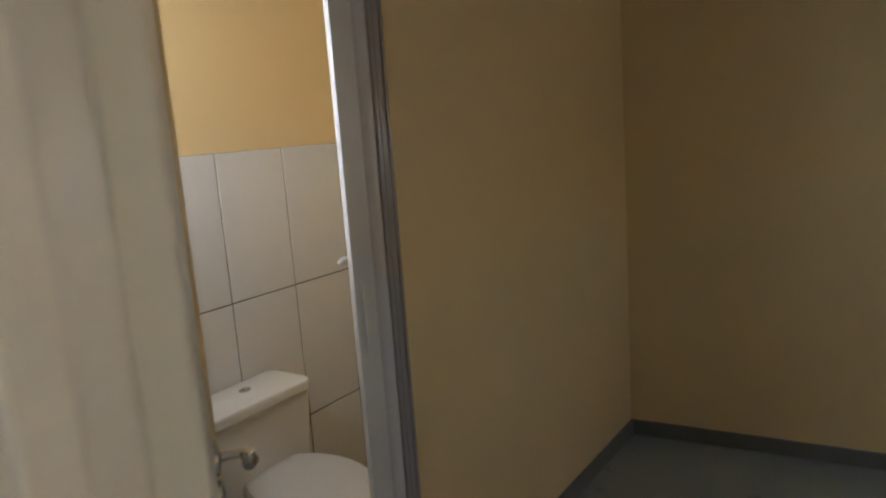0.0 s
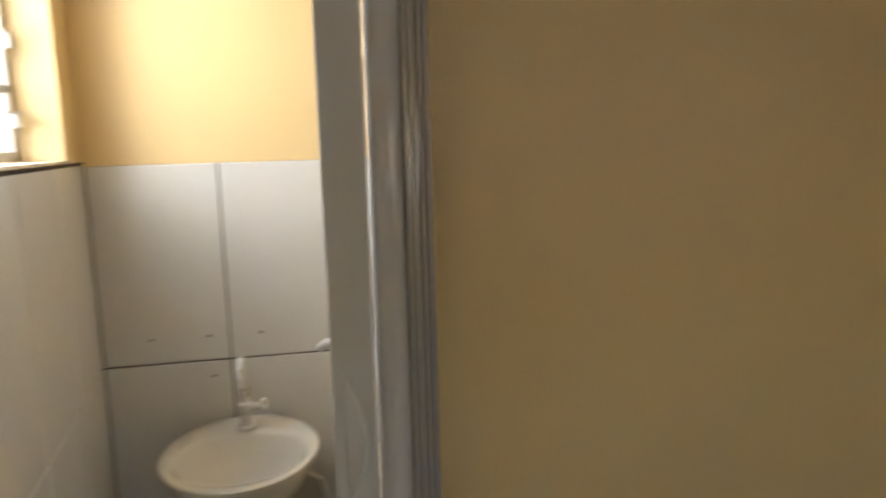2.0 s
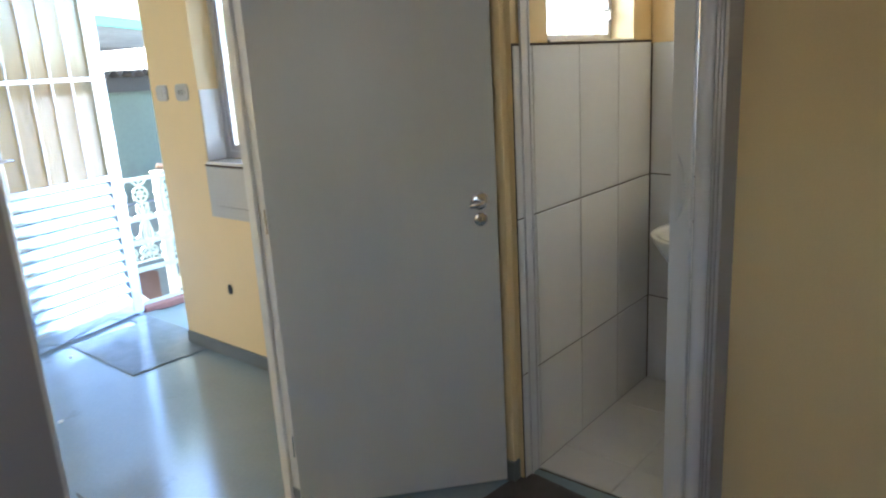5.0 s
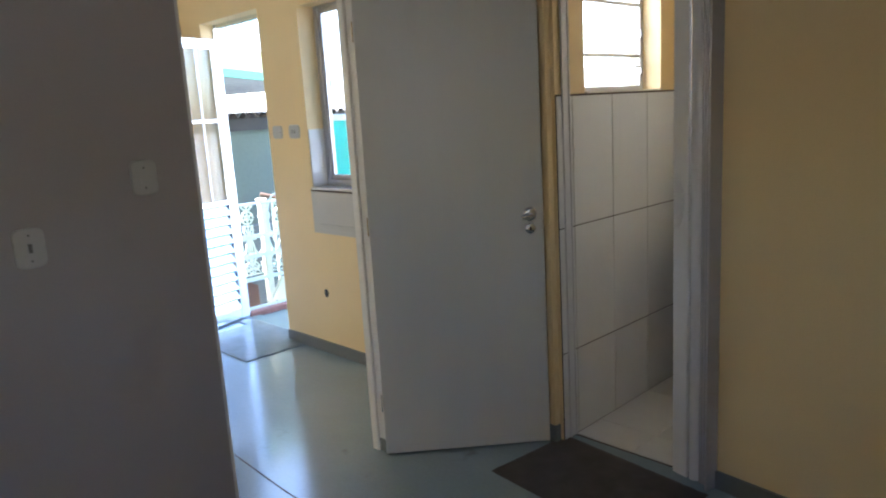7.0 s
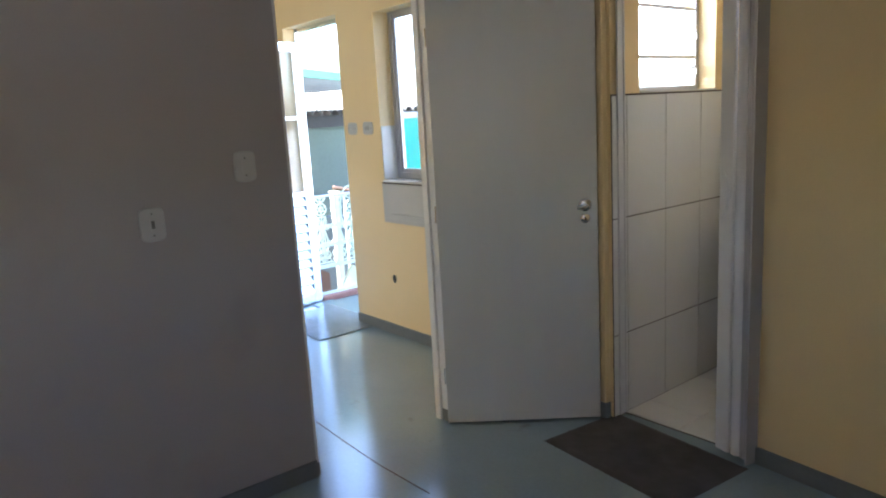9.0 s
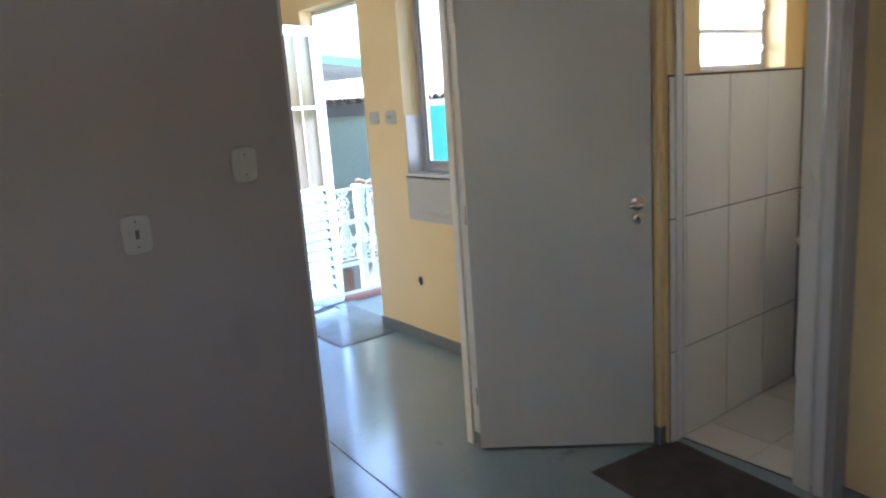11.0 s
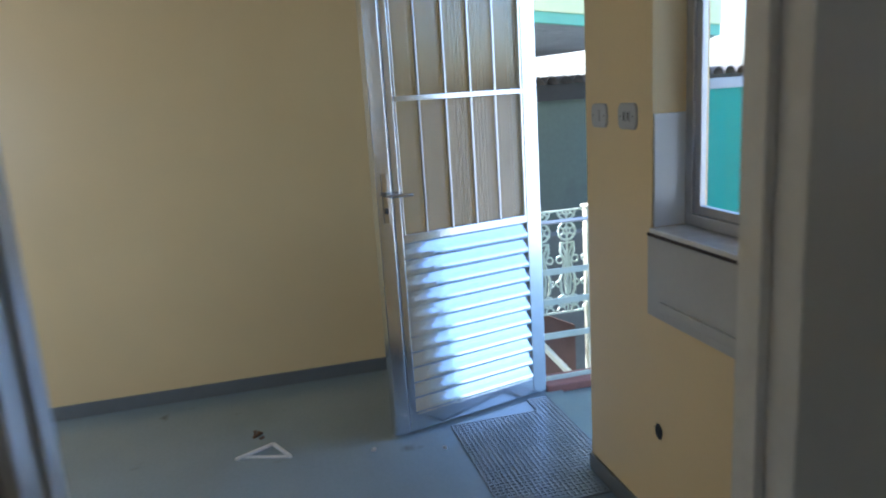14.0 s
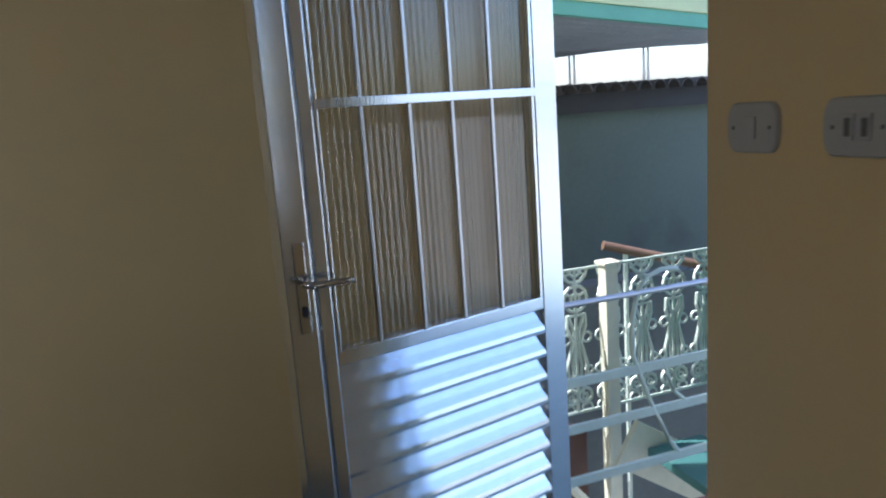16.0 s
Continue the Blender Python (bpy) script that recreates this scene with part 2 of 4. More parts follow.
def mesh_object(name, bm, mat, smooth=False):
    bmesh.ops.recalc_face_normals(bm, faces=bm.faces[:])
    me = bpy.data.meshes.new(name)
    bm.to_mesh(me)
    bm.free()
    me.materials.append(mat)
    if smooth:
        me.shade_smooth()
        me.set_sharp_from_angle(angle=radians(40))
    return new(name, me)


def part(name, bm, mat, parent, label="", smooth=False):
    ob = mesh_object(name, bm, mat, smooth)
    ob.parent = parent
    if label:
        tagged(ob, label)
    return ob


def thing(name, label, category, place=None, group="", kind=""):
    ob = new(name)
    ob.empty_display_size = 0.1
    if place is not None:
        ob.matrix_world = place
    return tagged(ob, label, category, group, kind)


def solid(name, bm, mat, label, category, kind="structure", smooth=False):
    return tagged(mesh_object(name, bm, mat, smooth), label, category, kind=kind)


# ---- structure ----
KY = 2.14                      # kitchen face of the north wall
WX0, WX1 = -1.255, -1.16      # wall between kitchen and room
H = 2.72
ROOM_N = pose(0.072, 2.117, 0, 0, 0, -6)      # room's north wall: x along its face, y into it
BATH_N = Matrix.Translation((-0.596, 3.105, 0)) @ Matrix.Rotation(radians(-5), 4, "Z") @ Matrix.Translation((0.596, -3.105, 0))


def turned(ob, m):
    """Sets a finished thing at the slant of its wall."""
    ob.matrix_world = m @ ob.matrix_world
    return ob


floor = solid("floor", boxes(((-4.45, -2.3, -0.15), (WX1, 2.34, 0.0)), ((WX1, -1.35, -0.15), (2.0, 2.34, 0.0))), FLOOR, "grey painted concrete floor with a dull shine", "floor")
crack = bmesh.new()
tube(crack, [(-1.95, 1.015, 0.0005), (-1.64, 1.0, 0.0005), (-1.35, 0.985, 0.0005), (-1.05, 0.975, 0.0005), (-0.7, 0.985, 0.0005)], 0.0035, 6, 0.25)
part("floor_joint", crack, GROUT, floor, "dark filled joint in the floor")

solid("ceiling", boxes(((-4.60, -2.45, H), (WX1, 3.25, H + 0.12)), ((WX1, -1.5, H), (2.15, 3.25, H + 0.12))), CEILING, "plain white painted ceiling", "ceiling")

# north wall: stub behind the door, bathroom doorway, long yellow stretch
turned(solid("wall_north", boxes(((-1.30, 0, 0), (-0.74, 0.12, H)), ((-0.74, 0, 2.12), (0, 0.12, H)), ((0, 0, 0), (2.0, 0.12, H))), YELLOW, "yellow painted wall with the bathroom doorway", "wall"), ROOM_N)
# the hole is invented, out of view, to pass the room's fill
solid("wall_east", boxes(((1.878, -1.35, 0), (2.03, -0.95, H)), ((1.878, -0.95, 0), (2.03, -0.42, 1.25)), ((1.878, -0.95, 1.75), (2.03, -0.42, H)), ((1.878, -0.42, 0), (2.03, 3.25, H))), YELLOW, "yellow painted wall", "wall")
# unseen hole added here to lift the room's north-east corner
solid("wall_south", boxes(((WX1, -1.5, 0), (0.75, -1.35, H)), ((0.75, -1.5, 0), (1.15, -1.35, 1.3)), ((0.75, -1.5, 1.7), (1.15, -1.35, H)), ((1.15, -1.5, 0), (2.03, -1.35, H))), YELLOW, "yellow painted wall", "wall")
solid("wall_kitchen_south", boxes(((-4.60, -2.45, 0), (WX1, -2.3, H))), YELLOW, "yellow painted kitchen wall", "wall")
solid("wall_west", boxes(((-4.60, -2.3, 0), (-4.45, 2.262, H))), YELLOW, "yellow painted kitchen wall", "wall")
DOOR_S, DOOR_N, DOOR_H = 0.728, 1.518, 2.13
# the hole south of the doorway is an unseen addition for the kitchen fill
solid("wall_partition", boxes(((WX0, -2.3, 0), (WX1, -2.15, H)), ((WX0, -2.15, 0), (WX1, -1.55, 1.0)), ((WX0, -2.15, 2.1), (WX1, -1.55, H)), ((WX0, -1.55, 0), (WX1, DOOR_S, H)), ((WX0, DOOR_S, DOOR_H), (WX1, DOOR_N, H)), ((WX0, DOOR_N, 0), (WX1, 2.34, H))), TAUPE, "taupe grey painted partition wall", "wall")
# kitchen north wall with front door and window openings
FX0, FX1, FH = -3.83, -3.02, 2.24
KX0, KX1, KZ0, KZ1 = -2.56, -1.62, 1.075, 2.19
solid("wall_kitchen_north", boxes(((-4.45, KY, 0), (FX0, 2.262, H)), ((FX0, KY, FH), (FX1, 2.34, H)), ((FX1, KY, 0), (KX0, 2.34, H)),
                                  ((KX0, KY, 0), (KX1, 2.34, KZ0)), ((KX0, KY, KZ1), (KX1, 2.34, H)), ((KX1, KY, 0), (WX0, 2.34, H))), YELLOW,
      "yellow painted kitchen wall with door and window", "wall")
solid("wall_return", boxes(((-0.652, 2.028, 0), (-0.622, 2.062, 2.12)), bevel=0.004), YELLOW, "yellow plastered reveal edge beside the bathroom doorway", "wall")
solid("baseboard_return", boxes(((-0.658, 2.019, 0), (-0.616, 2.060, 0.085)), bevel=0.006), SKIRT, "dark grey painted skirting round the reveal edge", "baseboard")
# bathroom shell
BX, BY = -0.603, 3.113
BWY0, BWY1, BWZ0, BWZ1 = 2.28, 2.94, 1.555, 2.25
solid("wall_bath_west", boxes(((-0.78, 2.272, 0), (BX, 3.25, BWZ0)), ((-0.78, 2.272, BWZ1), (BX, 3.25, H)), ((-0.78, 2.272, BWZ0), (BX, BWY0, BWZ1)), ((-0.78, BWY1, BWZ0), (BX, 3.25, BWZ1)),
                              ((-0.72, 2.062, 0), (BX, 2.272, 2.115))), YELLOW, "yellow bathroom wall above white tiles", "wall")
turned(solid("wall_bath_north", boxes(((-0.75, BY, 0), (2.1, 3.25, H))), YELLOW, "yellow bathroom wall above white tiles", "wall"), BATH_N)
solid("wall_bath_east", boxes(((1.25, 2.04, 0), (1.35, BY, H))), YELLOW, "yellow bathroom wall", "wall")
bath_floor = solid("floor_bath", boxes(((BX, 2.152, -0.1), (1.25, BY, 0.004))), GROUT, "dark grouted bed of the bathroom floor", "floor")

# skirtings of grey floor paint
SK = 0.075
turned(solid("baseboard_north", boxes(((0.004, -0.012, 0), (1.816, 0, SK)), bevel=0.002), SKIRT, "grey painted skirting", "baseboard"), ROOM_N)
turned(solid("baseboard_stub", boxes(((-1.25, -0.014, 0), (-0.74, 0, SK)), bevel=0.002), SKIRT, "grey painted skirting behind the door", "baseboard"), ROOM_N)
solid("baseboard_east", boxes(((1.866, -1.35, 0), (1.878, 1.915, SK)), bevel=0.002), SKIRT, "grey painted skirting", "baseboard")
solid("baseboard_partition", boxes(((WX1, -1.35, 0), (WX1 + 0.012, DOOR_S, SK)), bevel=0.002), SKIRT, "grey painted skirting", "baseboard")
solid("baseboard_partition_north", boxes(((WX1, DOOR_N + 0.005, 0), (WX1 + 0.012, 2.2, SK)), bevel=0.002), SKIRT, "grey painted skirting", "baseboard")
solid("baseboard_kitchen", boxes(((FX1, KY - 0.012, 0), (WX0, KY, SK)), bevel=0.002), SKIRT, "grey painted kitchen skirting", "baseboard")
solid("baseboard_west", boxes(((-4.45, -2.3, 0), (-4.438, KY, SK)), bevel=0.002), SKIRT, "grey painted kitchen skirting", "baseboard")
solid("baseboard_west_return", boxes(((-4.438, KY - 0.012, 0), (FX0, KY, SK)), bevel=0.002), SKIRT, "grey painted kitchen skirting", "baseboard")


# ---- room door: frame and open leaf ----
def door_frame():
    frame_root = thing("door_frame", "white painted wooden door frame with worn edges", "door frame", kind="structure")
    for y0, y1, s in ((DOOR_S, DOOR_S + 0.014, 1), (DOOR_N - 0.042, DOOR_N, -1)):
        stop = (y1, y1 + 0.006) if s > 0 else (y0 - 0.014, y0)
        lip = -0.002 if s > 0 else 0.012
        bm = boxes(((WX0 - lip, y0, 0), (WX1 + lip, y1, DOOR_H - 0.035)), ((WX0 + 0.005, stop[0], 0), (WX0 + 0.045, stop[1], DOOR_H - 0.05)), bevel=0.003)
        part("jamb", bm, FRAME_PAINT, frame_root)
        part("jamb_foot", boxes(((WX0 - lip - 0.0025, y0 - 0.002, 0), (WX1 + lip + 0.0025, y1 + 0.002, 0.06)), bevel=0.002), SKIRT, frame_root, "grey painted foot of the jamb")
    part("head", boxes(((WX0 - 0.012, DOOR_S, DOOR_H - 0.035), (WX1 + 0.012, DOOR_N, DOOR_H)), bevel=0.003), FRAME_PAINT, frame_root)
    return frame_root


door_frame()

HINGE, LEAF_W, LEAF_T = (-1.136, 1.450), 0.748, 0.035
LEAF_A = 49.0


def lever_set(parent, x, y, z, side):
    """Round rose with a short lever and a keyhole rose under it. side: the way it stands off along y."""
    rose = bmesh.new()
    lathe(rose, [(0.030, 0), (0.030, 0.006), (0.025, 0.010), (0.010, 0.0115)], 28)
    for v in rose.verts:
        v.co = Vector((x + v.co.x, y + side * v.co.z, z + v.co.y))
    handle = part("handle_rose", rose, CHROME, parent, "chrome rose", True)
    lever = bmesh.new()
    tube(lever, [(x, y + side * 0.008, z), (x, y + side * 0.042, z), (x - 0.004, y + side * 0.052, z), (x - 0.014, y + side * 0.056, z - 0.001), (x - 0.030, y + side * 0.056, z - 0.003), (x - 0.044, y + side * 0.052, z - 0.006)],
         [0.010, 0.010, 0.012, 0.014, 0.014, 0.010], 14, 0.85)
    part("lever", lever, CHROME, handle, "chrome lever", True)
    key = bmesh.new()
    lathe(key, [(0.023, 0), (0.023, 0.005), (0.018, 0.008), (0.006, 0.0085)], 24)
    for v in key.verts:
        v.co = Vector((x + v.co.x, y + side * v.co.z, z - 0.062 + v.co.y))
    keyhole = part("keyhole_rose", key, CHROME, parent, "chrome keyhole rose", True)
    part("keyhole", boxes(((x - 0.003, y + side * 0.009 - 0.001, z - 0.071), (x + 0.003, y + side * 0.009 + 0.001, z - 0.055))), DARK, keyhole)


def room_door():
    root = thing("door_1", "white painted flush wooden door standing open against the wall", "door", pose(HINGE[0], HINGE[1], 0, 0, 0, LEAF_A), kind="structure")
    part("leaf", boxes(((0.0, 0.0, 0.012), (LEAF_W, LEAF_T, 2.09)), bevel=0.002), DOOR_PAINT, root)
    lever_set(root, LEAF_W - 0.058, 0.0, 1.062, -1)
    lever_set(root, LEAF_W - 0.058, LEAF_T, 1.062, 1)
    for z in (0.25, 1.05, 1.85):
        hinge = bmesh.new()
        tube(hinge, [(-0.004, 0.014, z - 0.04), (-0.004, 0.014, z + 0.04)], 0.004, 10)
        part("hinge", hinge, CHROME, root, "steel hinge", True)
    part("latch_plate", boxes(((LEAF_W, 0.007, 0.98), (LEAF_W + 0.0015, 0.028, 1.17))), CHROME, root, "steel latch plate")


room_door()


# ---- bathroom doorway: folding door pushed to one side ----
def folding_door():
    """Built along its own front: x from the free edge to the jamb, y back towards the bathroom."""
    root = thing("folding_door", "white PVC accordion door folded open beside the jamb", "folding door", pose(-0.088, 2.0935, 0, 0, 0, -14.3))
    part("leading_post", boxes(((0.0, 0.0, 0.02), (0.068, 0.015, 2.07)), bevel=0.003), PVC, root)
    grip = bmesh.new()
    n = 18
    rows = []
    for k in range(n + 1):
        a = k / n
        bulge = math.sin(math.pi * a) ** 0.8
        z = 1.028 + 0.195 * a
        rows.append([grip.verts.new(p) for p in ((0.021, 0.0005, z), (0.021, -0.009 * bulge - 0.001, z), (0.023 + 0.026 * bulge, -0.013 * bulge - 0.001, z), (0.023 + 0.031 * bulge, 0.0005, z))])
    for a, b in zip(rows, rows[1:]):
        for k in range(4):
            grip.faces.new((a[k], a[(k + 1) % 4], b[(k + 1) % 4], b[k]))
    grip.faces.new(rows[0]), grip.faces.new(rows[-1][::-1])
    part("pull_handle", grip, PVC, root, "white crescent pull handle", True)
    latch = bmesh.new()
    tube(latch, [(0.003, 0.022, 1.276), (-0.008, 0.024, 1.276), (-0.021, 0.026, 1.268)], [0.009, 0.009, 0.006], 12)
    part("latch", latch, PVC, root, "small white latch", True)
    for k, (x, y, r) in enumerate(((0.097, 0.024, 0.027), (0.1305, 0.010, 0.0062), (0.1430, 0.009, 0.0060), (0.1535, 0.010, 0.0045))):
        fold = bmesh.new()
        box(fold, (x - 0.0035, y, 0.025), (x + 0.0035, 0.105, 2.065))
        tube(fold, [(x, y, 0.025), (x, y, 2.065)], r, 28)
        part("fold", fold, PVC_GREY if k else PVC_GLOSS, root, "glossy grey vertical fold", True)
    part("jamb_profile", boxes(((0.158, 0.0, 0.005), (0.166, 0.075, 2.085)), bevel=0.002), PVC_GREY, root, "grey jamb profile")
    return root


folding_door()
wall_side = boxes(((-0.5945, 2.094, 0.012), (-0.585, 2.101, 2.085)), ((-0.5945, 2.101, 0.012), (-0.590, 2.139, 2.085)), ((-0.5945, 2.139, 0.012), (-0.585, 2.146, 2.085)), bevel=0.0015)
solid("closing_channel", wall_side, PVC_GLOSS, "grey plastic closing channel fixed upright on the tiles", "door frame")
turned(solid("head_track", boxes(((-0.665, 0.01, 2.078), (-0.005, 0.09, 2.119)), bevel=0.002), PVC_GREY, "grey plastic head track of the folding door", "door frame"), ROOM_N)


# ---- switches ----
def wall_plate(name, label, place, w, h, details, group=""):
    root = thing(name, label, "switch" if "switch" in name else "socket", place, group)
    plate = part("cover_plate", rounded_plate(bmesh.new(), w, h, 0.009, 0.028), PLASTIC, root, smooth=True)
    for nm, lo, hi, mat in details:
        part(nm, boxes((lo, hi), bevel=0.0008), mat, plate)
    return root


EAST = 90
wall_plate("light_switch", "white plastic light switch on the taupe wall", pose(WX1, 0.182, 1.184, 0, 0, EAST), 0.088, 0.122,
           [("rocker", (-0.010, -0.0125, -0.021), (0.010, -0.009, 0.021), PLASTIC), ("screw", (-0.003, -0.0102, 0.036), (0.003, -0.0088, 0.042), SLOT), ("screw", (-0.003, -0.0102, -0.042), (0.003, -0.0088, -0.036), SLOT),
            ("slot", (-0.006, -0.0135, -0.014), (0.006, -0.0122, 0.014), SLOT)])
wall_plate("wall_socket", "white plastic socket plate on the taupe wall", pose(WX1, 0.549, 1.357, 0, 0, EAST), 0.086, 0.118,
           [("screw", (-0.003, -0.0102, 0.030), (0.003, -0.0088, 0.036), SLOT), ("screw", (-0.003, -0.0102, -0.036), (0.003, -0.0088, -0.030), SLOT), ("socket_face", (-0.013, -0.0108, -0.024), (0.013, -0.009, 0.024), PLASTIC)])
wall_plate("light_switch", "white plastic light switch beside the front door", pose(-2.905, KY, 1.444, 0, 0, 0), 0.112, 0.084,
           [("rocker", (-0.011, -0.0125, -0.018), (0.011, -0.009, 0.018), PLASTIC), ("screw", (-0.043, -0.0102, -0.003), (-0.037, -0.0088, 0.003), SLOT), ("screw", (0.037, -0.0102, -0.003), (0.043, -0.0088, 0.003), SLOT)])
wall_plate("wall_socket", "white plastic double socket beside the window", pose(-2.706, KY, 1.444, 0, 0, 0), 0.118, 0.086,
           [("socket_face", (-0.024, -0.0115, -0.019), (-0.004, -0.009, 0.019), PLASTIC), ("socket_face", (0.004, -0.0115, -0.019), (0.024, -0.009, 0.019), PLASTIC),
            ("slot", (-0.019, -0.0120, -0.013), (-0.009, -0.0112, 0.013), SLOT), ("slot", (0.009, -0.0120, -0.013), (0.019, -0.0112, 0.013), SLOT), ("screw", (-0.043, -0.0102, -0.003), (-0.037, -0.0088, 0.003), SLOT), ("screw", (0.037, -0.0102, -0.003), (0.043, -0.0088, 0.003), SLOT)])

# pipe hole left in the kitchen wall
hole = bmesh.new()
lathe(hole, [(0.019, 0), (0.023, 0.0025), (0.016, 0.004)], 14, (1, 1.25))
for v in hole.verts:
    v.co = Vector((-2.515 + v.co.x, KY - v.co.z, 0.407 + v.co.y))
solid("pipe_hole", hole, DARK, "dark capped pipe outlet in the yellow wall", "pipe outlet", kind="", smooth=True)


# ---- kitchen window ----
def kitchen_window():
    x0, x1, z0, z1, y = KX0 + 0.045, KX1 - 0.045, 1.135, KZ1 - 0.02, 2.255
    root = thing("window_1", "aluminium framed kitchen window with clear panes", "window", kind="structure")
    for nm, lo, hi in (("outer_frame", (KX0 + 0.008, y - 0.004, 1.098), (x0, y + 0.034, KZ1)), ("outer_frame", (x1, y - 0.004, 1.098), (KX1 - 0.008, y + 0.072, KZ1)),
                       ("outer_frame", (x0, y - 0.004, z1), (x1, y + 0.072, KZ1)), ("bottom_rail", (x0, y - 0.006, 1.098), (x1, y + 0.075, z0))):
        part(nm, boxes((lo, hi), bevel=0.003), ALU_DARK, root)
    mid = -2.19
    for a, b, dy in ((x0, mid + 0.02, 0.0), (mid - 0.02, x1, 0.028)):
        sash = part("sash", boxes(((a, y + dy + 0.006, z0), (a + 0.028, y + dy + 0.028, z1)), ((b - 0.028, y + dy + 0.006, z0), (b, y + dy + 0.028, z1)),
                                  ((a + 0.028, y + dy + 0.006, z0), (b - 0.028, y + dy + 0.028, z0 + 0.028)), ((a + 0.028, y + dy + 0.006, z1 - 0.028), (b - 0.028, y + dy + 0.028, z1)), bevel=0.002), ALU_DARK, root)
        pane = part("pane", boxes(((a + 0.026, y + dy + 0.015, z0 + 0.026), (b - 0.026, y + dy + 0.019, z1 - 0.026))), CLEAR, sash)
        pane.visible_shadow = False


kitchen_window()
sill = thing("window_sill", "pale stone window sill with a dark front edge", "window sill", kind="structure")
part("slab", boxes(((KX0 + 0.001, KY - 0.012, KZ0 + 0.001), (KX1 - 0.001, 2.335, KZ0 + 0.020)), bevel=0.003), STONE, sill)
part("edge_strip", boxes(((KX0 - 0.006, KY - 0.016, KZ0 - 0.004), (KX1, KY - 0.0122, KZ0 + 0.005))), GROUT, sill, "dark joint along the sill's edge")


def tile_piece(size):
    """One glazed tile, its back at y = 0 and its eased face at y = -0.007."""
    w, h = size
    bm = bmesh.new()
    e = 0.0015
    b = [bm.verts.new(p) for p in ((0, 0, 0), (w, 0, 0), (w, 0, h), (0, 0, h))]
    f = [bm.verts.new(p) for p in ((0, -0.0055, 0), (w, -0.0055, 0), (w, -0.0055, h), (0, -0.0055, h))]
    t = [bm.verts.new(p) for p in ((e, -0.007, e), (w - e, -0.007, e), (w - e, -0.007, h - e), (e, -0.007, h - e))]
    for k in range(4):
        bm.faces.new((b[k], b[(k + 1) % 4], f[(k + 1) % 4], f[k]))
        bm.faces.new((f[k], f[(k + 1) % 4], t[(k + 1) % 4], t[k]))
    bm.faces.new(t)
    bmesh.ops.recalc_face_normals(bm, faces=bm.faces[:])
    me = bpy.data.meshes.new("tile")
    bm.to_mesh(me)
    bm.free()
    return me


def tile_field(parent, place, columns, rows, mat, joint=0.0052):
    """Tiles in a plane of x and z, each its own piece, meshes shared by size."""
    kinds = {}
    for a, b in zip(columns, columns[1:]):
        for c, d in zip(rows, rows[1:]):
            size = (round(b - a - joint, 4), round(d - c - joint, 4))
            if size not in kinds:
                kinds[size] = tile_piece(size)
                kinds[size].materials.append(mat)
            ob = new("tile", kinds[size])
            ob.parent = parent
            ob.matrix_local = place @ Matrix.Translation((a + joint / 2, 0, c + joint / 2))


# tiled splash left under the kitchen sill and on the reveal
splash = thing("tiled_splash", "white glazed tiles under the kitchen window sill", "tiles", kind="structure")
part("bed", boxes(((-2.574, KY - 0.004, 0.806), (KX1, KY, KZ0 - 0.008))), GROUT, splash)
# darker tile colour here stands for the shade below the bright window
tile_field(splash, Matrix.Translation((0, KY - 0.003, 0)), [-2.574, -2.075, KX1], [0.804, KZ0 - 0.006], SHADED_TILE, 0.002)
part("tile_offcut", boxes(((-2.49, KY - 0.020, 0.835), (-2.078, KY - 0.0102, 0.868)), bevel=0.004), SHADED_TILE, splash, "narrow raised white tile strip")
part("tile_offcut", boxes(((-2.072, KY - 0.020, 0.835), (-1.66, KY - 0.0102, 0.868)), bevel=0.004), SHADED_TILE, splash, "narrow raised white tile strip")
reveal = thing("tiled_reveal", "white glazed tile on the window reveal", "tiles", kind="structure")
part("bed", boxes(((KX0, KY + 0.002, KZ0 + 0.022), (KX0 + 0.003, 2.251, 1.452))), GROUT, reveal)
tile_field(reveal, pose(KX0 + 0.002, KY + 0.001, 0, 0, 0, 90), [0.0, 0.112], [KZ0 + 0.021, 1.454], TILE, 0.002)

# ---- front door ----
FDX, FDY, FW = -3.803, 2.253, 0.869
FA = math.degrees(math.atan2(1.453 - 2.239, -3.591 + 3.799))


